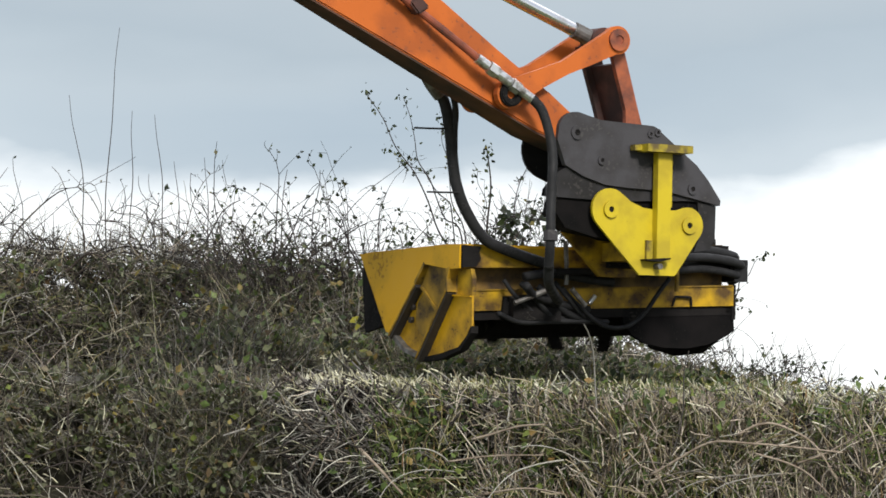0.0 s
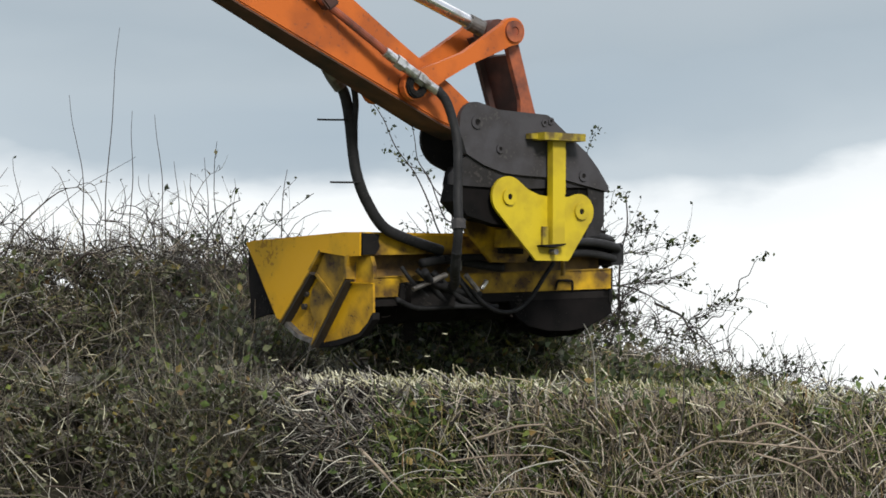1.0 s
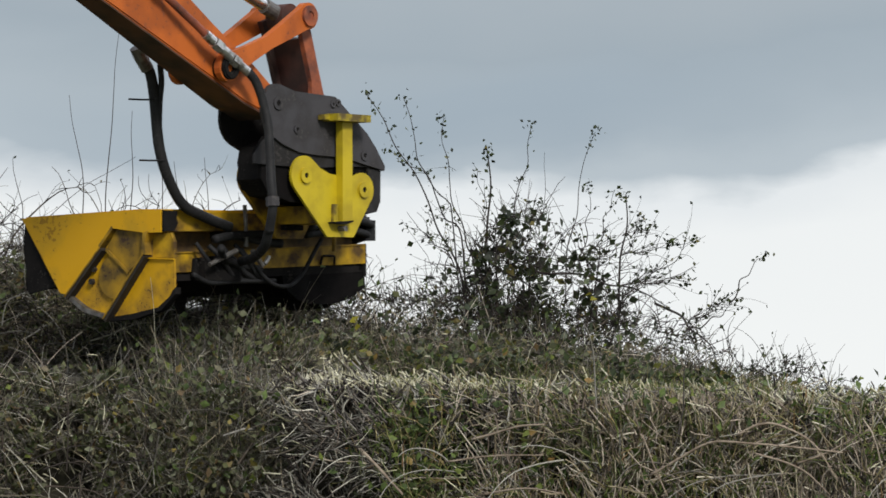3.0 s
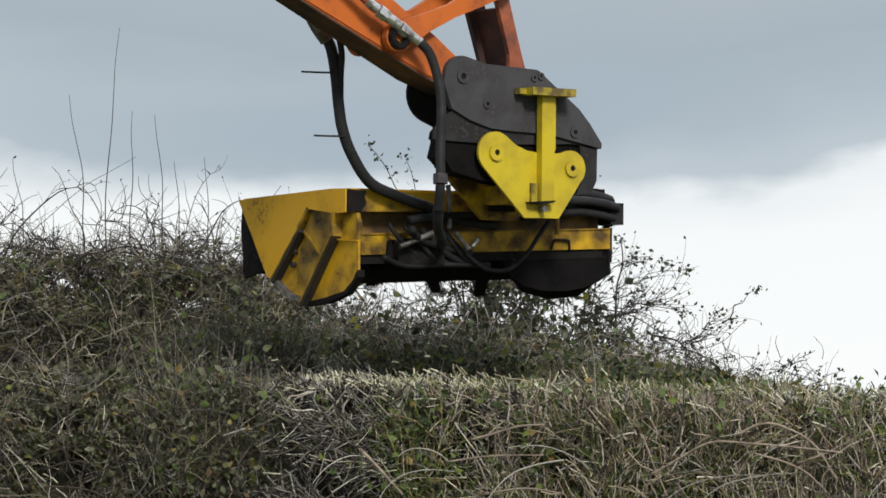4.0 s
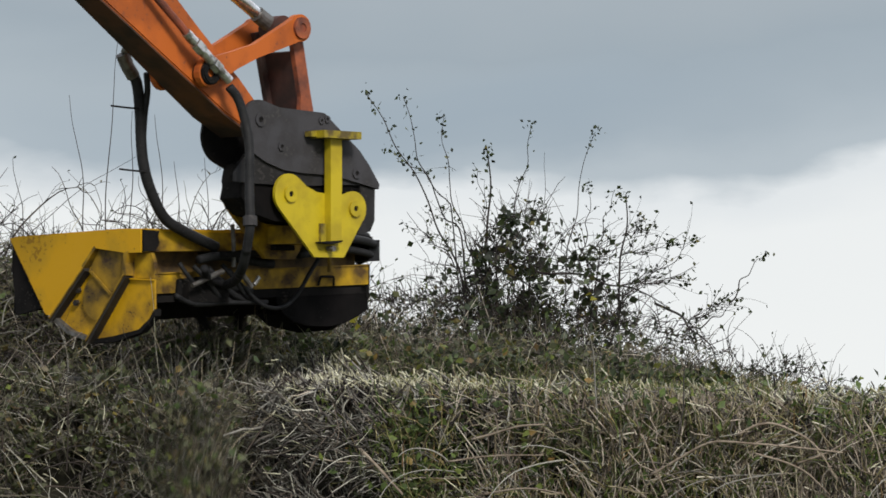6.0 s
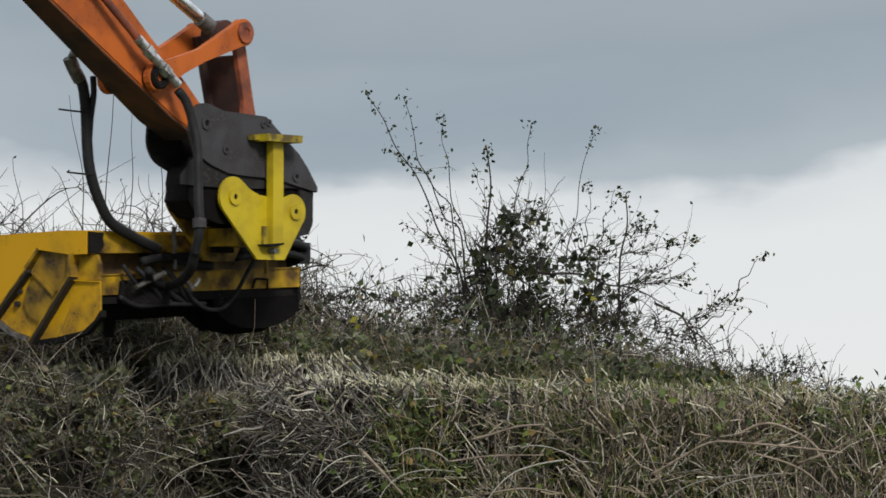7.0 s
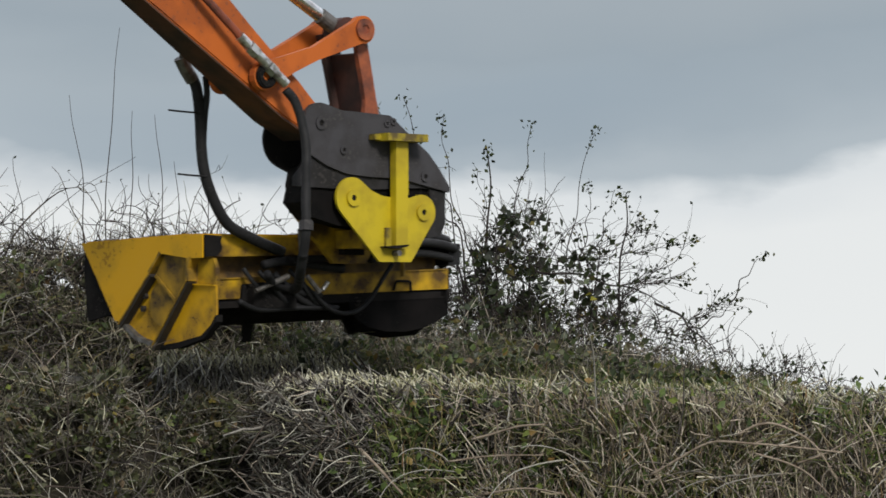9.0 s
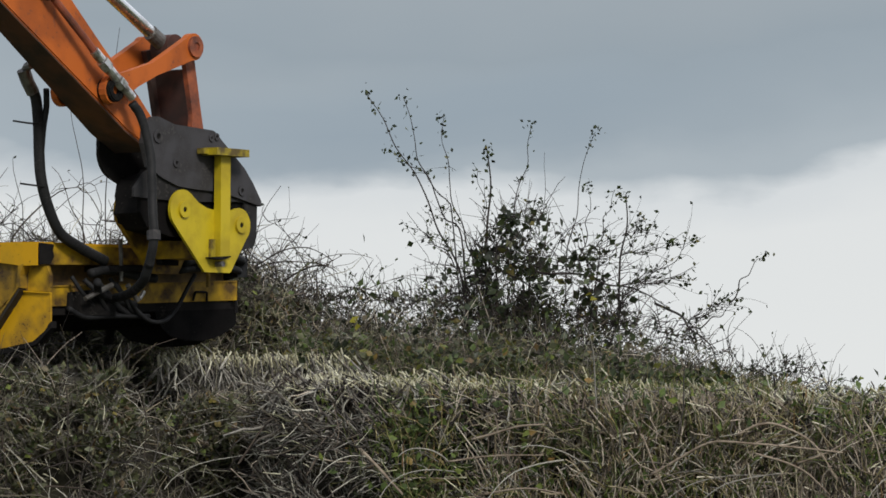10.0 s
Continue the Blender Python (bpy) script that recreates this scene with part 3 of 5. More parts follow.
def build_flail():
    root = new("flail_head")
    tagged(root, "worn yellow hedge flail head hanging from the quick hitch", "flail mower head")
    # mounting plates with the two hitch pins
    plate = arc(0, 0, 0.090, 225, 55, 14) + [(0.105, 0.036), (0.165, 0.014), (0.24, 0.006), (0.335, 0.010)] + arc(0.392, -0.053, 0.078, 105, -48, 10) + [(0.337, -0.264), (0.328, -0.272), (0.150, -0.274), (0.146, -0.269)]
    near = part("mount_plate", slab(plate, 0.000, 0.014), FRESH_YELLOW, root, "freshly painted bright yellow mounting plate", 0.003)
    near.matrix_basis = pose(0.013, 0, 0)
    for x, z, r in ((0, 0, 0.036), (0.396, -0.053, 0.036)):
        part("pin_boss", disc(x, z, r, -0.012, 0.0, hole=0.013), FRESH_YELLOW, near, "", 0.003)
        part("pin_end", disc(x, z, 0.013, -0.006, 0.002), BLACK_STEEL, near)
    part("post", slab([(0.212, -0.215), (0.278, -0.215), (0.278, 0.255), (0.212, 0.255)], -0.040, 0.000), FRESH_YELLOW, near, "", 0.003)
    part("post_web", block(0.280, 0.290, -0.030, 0.010, 0.02, 0.255), FRESH_YELLOW, near)
    part("stand_bar", block(0.135, 0.362, -0.080, 0.010, 0.251, 0.284), BAR_YELLOW, near, "", 0.004)
    part("stand_bar_tail", block(0.10, 0.135, -0.03, 0.008, 0.256, 0.280), BAR_YELLOW, near, "", 0.003)
    part("latch_bracket", block(0.176, 0.206, -0.016, 0.0, -0.205, -0.125), BAR_YELLOW, near, "", 0.003)
    part("latch_foot", slab([(0.155, -0.207), (0.282, -0.197), (0.282, -0.203), (0.225, -0.216), (0.155, -0.212)], -0.044, 0.0), BLACK_STEEL, near)
    part("bolt_head", disc(0.232, -0.235, 0.014, -0.040, 0.0, n=6), BARE, near)
    far = part("mount_plate", slab(plate, 0.30, 0.326), BEAM_YELLOW, root, "oil-stained golden yellow mounting plate", 0.003)
    part("plate_cleat", block(0.18, 0.30, 0.27, 0.30, -0.235, -0.200), BLACK_STEEL, far)
    part("headstock_base", long_bar(-0.05, 0.55, 0.335, 0.62, -0.290, -0.264), BLACK_STEEL, root, "oily black headstock base")
    part("headstock_rib", block(0.16, 0.32, 0.018, 0.298, -0.21, -0.13), BEAM_YELLOW, root, "", 0.003)

    # hood: deck, upper beam, recessed plate, lower beam
    X0, X1 = -0.445, 0.955
    deck = end_slab([(0.435, -0.152), (0.60, -0.148), (1.325, -0.165), (1.325, -0.175), (0.60, -0.160), (0.435, -0.164)], X0, 0.62)
    for v in deck.verts:
        v.co.z += 0.012 * (v.co.x - X0)
    part("deck", deck, YELLOW, root, "dusty yellow deck plate")
    # black block added where the deck's far end does not show
    part("dark_deck_end", block(0.622, X1, 0.44, 1.32, -0.172, -0.152), BLACK_STEEL, root, "black block added in place of the far deck end")
    part("upper_beam", slab([(-0.442, -0.156), (0.50, -0.149), (0.50, -0.220), (-0.405, -0.252), (-0.442, -0.256)], 0.436, 0.475), BEAM_YELLOW, root, "scraped yellow upper beam", 0.004)
    # black slab stands for the dark gap between end plate and beam
    part("gap_patch", slab([(-0.464, -0.157), (-0.372, -0.160), (-0.380, -0.185), (-0.372, -0.215), (-0.395, -0.248), (-0.464, -0.254)], 0.424, 0.4355), BLACK_STEEL, root, "black patch that stands for the gap beside the beam")
    part("recess_plate", long_bar(-0.43, 0.93, 0.53, 0.56, -0.38, -0.165), RECESS, root, "grimy brownish yellow back plate with recess shade in its colour")
    beam = part("lower_beam", long_bar(-0.402, 0.948, 0.462, 0.53, -0.438, -0.352), BEAM_YELLOW, root, "chipped yellow lower beam", 0.005)
    part("beam_ledge", long_bar(-0.402, 0.94, 0.455, 0.54, -0.352, -0.346), DULL_YELLOW, root)
    hook_z = -0.395 + lift(0.68)
    part("tool_hook", hose_mesh([(0.625, 0.458, hook_z - 0.042), (0.632, 0.45, hook_z - 0.006), (0.645, 0.45, hook_z), (0.705, 0.45, hook_z), (0.716, 0.45, hook_z - 0.006), (0.724, 0.458, hook_z - 0.042)], 0.0055, sides=8, steps=3), BLACK_STEEL, beam, "bent black wire hook")
    part("skirt", long_bar(-0.40, 0.955, 0.475, 0.50, -0.478, -0.436), BLACK_STEEL, root, "black oily skirt plate")
    part("hood_back", long_bar(X0, X1, 1.29, 1.325, -0.50, -0.17), BLACK_STEEL, root)
    part("hood_liner", slab([(-0.40, -0.30), (0.93, -0.24), (0.93, -0.33), (-0.40, -0.40)], 0.56, 1.29), BLACK_STEEL, root)

    # near end: upper plate, stepped lower panels, flanges
    upper = [(1.325, -0.172), (0.436, -0.154), (0.436, -0.257), (0.536, -0.257), (0.735, -0.232), (0.819, -0.318), (1.040, -0.526), (1.075, -0.520)]
    part("end_plate", end_slab(upper, -0.472, -0.465), YELLOW, root, "sun-faded yellow end plate", 0.003)
    lower = [(0.819, -0.31), (0.735, -0.23), (0.56, -0.25), (0.558, -0.366), (0.388, -0.376), (0.386, -0.515), (0.42, -0.545), (0.47, -0.588), (0.63, -0.622), (0.79, -0.632), (0.91, -0.595), (1.04, -0.53)]
    part("lower_end_plate", end_slab(lower, -0.434, -0.424), MUDDY_YELLOW, root, "muddy yellow lower end plate")
    part("shoulder_box", end_slab([(0.555, -0.258), (0.42, -0.258), (0.40, -0.30), (0.40, -0.372), (0.555, -0.366)], -0.426, -0.406), BEAM_YELLOW, root, "dirty yellow box end", 0.003)
    part("panel_lip", end_slab([(0.556, -0.366), (0.388, -0.376), (0.388, -0.381), (0.553, -0.373)], -0.446, -0.4345), YELLOW, root, "rubbed pale yellow lip")
    part("shoulder_panel", end_slab([(0.735, -0.237), (0.545, -0.258), (0.55, -0.355), (0.66, -0.43), (0.80, -0.325)], -0.452, -0.446), DULL_YELLOW, root, "scuffed yellow shoulder panel")
    cover = part("bearing_cover", disc(0, 0, 0.098, 0, 0.014, n=32), DULL_YELLOW, root, "round scuffed yellow bearing cover", 0.003)
    cover.matrix_basis = pose(-0.434, 0.752, -0.452, 0, 0, 90)
    for name, (a, c), mat_ in (("flange", ((0.819, -0.318), (1.045, -0.535)), FLANGE), ("flange", ((0.548, -0.352), (0.800, -0.640)), FLANGE)):
        dx, dz = c[0] - a[0], c[1] - a[1]
        k = math.hypot(dx, dz)
        nx, nz = -dz / k, dx / k
        o = [a, c, (c[0] + nx * -0.022, c[1] + nz * -0.022), (a[0] + nx * -0.018, a[1] + nz * -0.018)]
        part(name, end_slab(o, -0.474, -0.424), mat_, root, "dark greasy flange with shade in its colour and bare edge")
        o2 = [(a[0] + nx * 0.001, a[1] + nz * 0.001), (c[0] + nx * 0.001, c[1] + nz * 0.001), (c[0] + nx * -0.006, c[1] + nz * -0.006), (a[0] + nx * -0.006, a[1] + nz * -0.006)]
        part("flange_edge", end_slab(o2, -0.479, -0.4745), DULL_YELLOW, root)
    part("flange", end_slab([(0.735, -0.232), (0.819, -0.318), (0.829, -0.308), (0.745, -0.222)], -0.474, -0.424), DULL_YELLOW, root)
    part("cross_flange", end_slab([(0.80, -0.332), (0.66, -0.440), (0.652, -0.430), (0.79, -0.322)], -0.458, -0.424), DULL_YELLOW, root)
    part("worn_corner", end_slab([(0.515, -0.250), (0.545, -0.256), (0.555, -0.352), (0.53, -0.356), (0.535, -0.30)], -0.476, -0.42), DULL_YELLOW, root, "dusty rubbed yellow corner", 0.008)
    part("wear_strip", end_slab([(0.372, -0.505), (0.372, -0.535), (0.46, -0.607), (0.63, -0.645), (0.80, -0.654), (0.80, -0.636), (0.64, -0.620), (0.48, -0.594), (0.41, -0.548), (0.387, -0.518)], -0.446, -0.410), BLACK_STEEL, root, "scraped dark skid strip", 0.003)
    part("wear_strip", end_slab([(0.80, -0.640), (0.93, -0.610), (1.04, -0.545), (1.03, -0.528), (0.92, -0.592), (0.80, -0.622)], -0.464, -0.400), BARE, root, "scraped bare skid strip", 0.003)
    part("rear_flap", end_slab([(1.322, -0.178), (1.335, -0.30), (1.300, -0.520), (1.112, -0.488), (1.08, -0.50)], -0.452, -0.436), BLACK_STEEL, root, "black rubber rear flap")
    for y, z, r in ((0.885, -0.415, 0.013), (0.865, -0.375, 0.010), (0.90, -0.47, 0.015)):
        bm = disc(0, 0, r, 0, 0.022, n=6)
        ob = part("end_bolt", bm, FLANGE, root)
        ob.matrix_basis = pose(-0.430, y, z, 0, 0, 90)

    # far end: black housing that hangs below the hood
    house = end_slab([(0.475, -0.40), (0.475, -0.47), (0.55, -0.58), (0.70, -0.645), (0.90, -0.655), (1.10, -0.62), (1.25, -0.52), (1.30, -0.40)], 0.915, 0.945)
    for v in house.verts:
        v.co.z += lift(0.93)
    part("far_end_plate", house, BLACK_STEEL, root, "black far end plate", 0.004)
    part("end_cap", long_bar(0.945, 0.965, 0.47, 0.60, -0.50, -0.345), BLACK_STEEL, root, "", 0.004)
    panel = [(0.37, -0.40), (0.39, -0.470), (0.43, -0.515), (0.49, -0.548), (0.60, -0.567), (0.72, -0.566), (0.82, -0.548), (0.90, -0.518), (0.965, -0.482), (0.955, -0.36)]
    part("far_skirt", slab(panel, 0.478, 0.500), OILY_BLACK, root, "black deep skirt panel", 0.003)
    # rotor with its hanging flails
    rotor = part("rotor", end_slab([(0.085 * math.cos(k * math.pi / 9), 0.085 * math.sin(k * math.pi / 9)) for k in range(18)], -0.64, 0.63), BLACK_STEEL, root, "dirty black rotor drum")
    for k in range(12):
        x = -0.58 + 1.18 * k / 11
        ob = part("flail_blade", block(-0.032, 0.032, -0.010, 0.010, -0.165, -0.07), BLACK_STEEL, rotor)
        ob.matrix_basis = pose(x, 0, 0, math.degrees(k * 2.4), 0, 0)
    rotor.matrix_basis = ROTOR_AXIS
    # hose bundle, valve and bolts on the deck
    part("hose_motor", end_slab([(0.80 + 0.085 * math.cos(k * math.pi / 8), -0.150 + 0.062 * math.sin(k * math.pi / 8)) for k in range(16)], 0.62, 0.80), BLACK_STEEL, root, "black hydraulic motor", 0.006)
    part("motor_block", block(0.70, 0.93, 0.48, 0.66, -0.19, -0.105), BLACK_STEEL, root, "", 0.008)
    part("deck_bracket", block(0.84, 0.90, 0.68, 0.78, -0.15, -0.062), YELLOW, root, "chipped yellow deck bracket", 0.004)
    part("deck_clamp", block(0.905, 0.965, 0.64, 0.76, -0.18, -0.068), BLACK_STEEL, root, "", 0.01)
    for k, (dy, dz, r) in enumerate(((0.0, 0.0, 0.022), (-0.05, -0.035, 0.020), (0.03, -0.06, 0.024), (-0.03, -0.085, 0.018))):
        bm = hose_mesh([(0.38, 0.36 + dy, -0.20 + dz * 0.6), (0.58, 0.40 + dy, -0.145 + dz), (0.78, 0.46 + dy, -0.13 + dz), (0.97, 0.50 + dy, -0.150 + dz), (1.03, 0.64 + dy, -0.175 + dz)], r, sides=10, steps=5)
        smooth(part("deck_hose", bm, RUBBER, root, "oily black hydraulic hose"))
    part("hose_guard", block(0.95, 1.02, 0.46, 0.60, -0.262, -0.165), RUBBER, root, "", 0.015)
    for x, z0, z1, y in ((0.030, -0.312, -0.122, 0.38), (0.545, -0.325, -0.17, 0.30)):
        part("tie_rod", hose_mesh([(x, y, z0), (x, y, (z0 + z1) / 2), (x - 0.008, y, z1)], 0.010, sides=10, steps=2), BARE if x < 0.3 else DULL_YELLOW, root, "dull steel tie rod")
    # tangle of black hoses hanging across the near face
    loops = (
        [(-0.34, 0.30, -0.33), (-0.26, 0.36, -0.37), (-0.12, 0.40, -0.40), (0.05, 0.42, -0.42)],
        [(-0.10, 0.40, -0.33), (-0.02, 0.40, -0.40), (0.10, 0.39, -0.485), (0.22, 0.39, -0.49), (0.32, 0.40, -0.43), (0.40, 0.40, -0.33), (0.45, 0.40, -0.27)],
        [(-0.42, 0.40, -0.45), (-0.30, 0.41, -0.485), (-0.10, 0.42, -0.475), (0.15, 0.42, -0.47)],
        [(-0.30, 0.38, -0.29), (-0.15, 0.40, -0.27), (0.05, 0.40, -0.29), (0.15, 0.38, -0.30)],
    )
    loops = [[(x + 0.12, y, z + 0.006) for x, y, z in pts] for pts in loops]
    for pts, r in zip(loops, (0.018, 0.010, 0.012, 0.020)):
        smooth(part("face_hose", hose_mesh(pts, r, sides=10, steps=6), RUBBER, root, "oily black hydraulic hose"))
    for p, q, r in (((-0.36, 0.35, -0.405), (-0.27, 0.35, -0.372), 0.011), ((-0.26, 0.35, -0.368), (-0.18, 0.35, -0.338), 0.013), ((-0.075, 0.35, -0.335), (-0.005, 0.35, -0.405), 0.012), ((0.02, 0.36, -0.395), (0.05, 0.36, -0.36), 0.010)):
        p, q = (p[0] + 0.115, p[1], p[2] + 0.005), (q[0] + 0.115, q[1], q[2] + 0.005)
        bm = hose_mesh([p, tuple((a + c) / 2 for a, c in zip(p, q)), q], r, sides=8, steps=2)
        part("hose_coupling", bm, BARE if p[0] < 0.1 else STEEL, root, "plated hose coupling")
    for k in range(4):
        x = -0.26 + 0.085 * k
        smooth(part("face_hose", hose_mesh([(x, 0.42, -0.30 - 0.01 * (k % 3)), (x + 0.05, 0.40 - 0.015 * (k % 2), -0.37), (x + 0.14, 0.41, -0.43 - 0.012 * (k % 2)), (x + 0.24, 0.43, -0.46)], 0.010 + 0.003 * (k % 3), sides=8, steps=5), RUBBER, root, "oily black hydraulic hose"))
    # black slab added for the dark grime behind the hoses
    part("grime_patch", slab([(-0.24, -0.37), (-0.10, -0.355), (0.03, -0.36), (0.05, -0.44), (-0.05, -0.46), (-0.25, -0.45)], 0.445, 0.461), BLACK_STEEL, root, "black patch of grime behind the hoses", 0.004)
    part("valve_block", block(-0.22, 0.02, 0.40, 0.47, -0.47, -0.38), BLACK_STEEL, root, "", 0.012)
    return root, rotor


# ---- feed hoses between dipper and head (their lower ends stay, the tops swing with the dipper) ----
HOSE_FOOT = (-0.058, 0.40, -0.225)
FEED_FOOT = (-0.36, -0.12, -0.27)


def build_hoses(arm):
    fx, fy, fz = HOSE_FOOT
    pts = [(-0.622, 0.38, 0.575), (-0.582, 0.38, 0.53), (-0.547, 0.38, 0.475), (-0.525, 0.385, 0.365), (-0.512, 0.39, 0.222), (-0.498, 0.39, 0.124), (-0.457, 0.39, 0.015), (-0.37, 0.395, -0.105), (-0.246, 0.395, -0.164), (-0.058, 0.40, -0.225)]
    big = smooth(part("return_hose", shifted(hose_mesh(pts, 0.0245, sides=14), -fx, -fy, -fz), RUBBER, arm, "thick black rubber return hose"))
    big.matrix_basis = pose(fx, fy, fz)
    part("hose_ferrule", shifted(hose_mesh([(-0.633, 0.38, 0.60), (-0.606, 0.38, 0.555), (-0.567, 0.38, 0.505)], 0.030, sides=12, steps=3), -fx, -fy, -fz), BARE, big, "dull steel ferrule")
    second = [(-0.535, 0.33, 0.52), (-0.512, 0.35, 0.44), (-0.510, 0.37, 0.34), (-0.506, 0.385, 0.20), (-0.495, 0.388, 0.12)]
    smooth(part("second_hose", shifted(hose_mesh(second, 0.014, sides=10), -fx, -fy, -fz), RUBBER, big))
    for z, x0, x1 in ((0.365, -0.705, -0.53), (0.092, -0.655, -0.495)):
        part("cable_tie", shifted(hose_mesh([(x0, 0.37, z + 0.006), ((x0 + x1) / 2, 0.37, z + 0.002), (x1, 0.37, z)], 0.0042, sides=6, steps=3), -fx, -fy, -fz), RUBBER, big, "black cable tie with a long tail")
    gx, gy, gz = FEED_FOOT
    pts = [(-0.410, -0.043, 0.448), (-0.368, -0.056, 0.398), (-0.342, -0.075, 0.305), (-0.335, -0.095, 0.21), (-0.347, -0.115, 0.10), (-0.366, -0.14, -0.03), (-0.377, -0.16, -0.152), (-0.36, -0.12, -0.27)]
    thin = smooth(part("feed_hose", shifted(hose_mesh(pts, 0.0205, sides=14), -gx, -gy, -gz), RUBBER, arm, "black rubber feed hose"))
    thin.matrix_basis = pose(gx, gy, gz)
    part("hose_band", shifted(hose_mesh([(-0.374, -0.155, -0.115), (-0.376, -0.158, -0.135), (-0.377, -0.16, -0.155)], 0.031, sides=10, steps=2), -gx, -gy, -gz), CHARCOAL, thin)
    part("hose_swivel", shifted(hose_mesh([(-0.365, -0.13, -0.25), (-0.315, -0.05, -0.33), (-0.15, 0.17, -0.372), (-0.02, 0.36, -0.38)], 0.022, sides=10, steps=5), -gx, -gy, -gz), RUBBER, thin)
    return big, thin


arm, dipper, side_links, lower_link, ram = build_arm()
flail, rotor = build_flail()
big_hose, feed_hose = build_hoses(arm)


# ---- the hedge ----
def face_y(x):
    """The near face of the hedge: it runs slightly across the view."""
    x = np.asarray(x, float)
    return 19.95 - 0.42 * (np.maximum(x, -0.9) + 0.75) - 0.10 * np.clip(-0.9 - x, 0, 3)


def hollow(x):
    """The dark gap where the mown part ends and the uncut part begins."""
    return 0.55 * np.exp(-((np.asarray(x, float) + 1.02) / 0.21) ** 2)


def cut_top(x, y):
    """Height of the mown top of the hedge: a little higher at its back."""
    x = np.asarray(x, float)
    return 1.735 - 0.035 * (x + 0.75) + 0.06 * np.clip(np.asarray(y) - face_y(x) - 0.4, 0, 2)


def cleft(x):
    """A narrow dark gap in the mown face."""
    return 0.34 * np.exp(-((np.asarray(x, float) - 0.105) / 0.065) ** 2)


def lumps(x, y, z, s):
    return np.array([noise.noise((a * s, b * s, c * s)) for a, b, c in zip(np.atleast_1d(x), np.atleast_1d(y), np.atleast_1d(z))])


def hedge_core(x0, x1, depth, top):
    """The inside of the hedge: a lumpy solid from the ground up, shade in its colour."""
    bm = bmesh.new()
    nx = int((x1 - x0) / 0.05)
    rows = []
    for i in range(nx + 1):
        x = x0 + (x1 - x0) * i / nx
        yf = float(face_y(x) + hollow(x) + cleft(x)) + 0.25
        t = top(x, yf)
        prof = [(yf - 0.1, -0.1), (yf, 0.6), (yf + 0.03, t - 0.35), (yf + 0.12, t - 0.12), (yf + depth * 0.5, top(x, yf + depth * 0.5) - 0.09), (yf + depth - 0.15, top(x, yf + depth) - 0.12), (yf + depth, 0.8), (yf + depth, -0.1)]
        rows.append([bm.verts.new((x, y + 0.07 * noise.noise((x * 4, y * 4, z * 4)), z + (0.06 * noise.noise((x * 5, y * 5, z * 5 + 9)) if z > 0 else 0))) for y, z in prof])
    for a, c in zip(rows, rows[1:]):
        for k in range(len(a) - 1):
            bm.faces.new((a[k], a[k + 1], c[k + 1], c[k]))
    bm.faces.new(rows[0][::-1])
    bm.faces.new(rows[-1])
    return bm


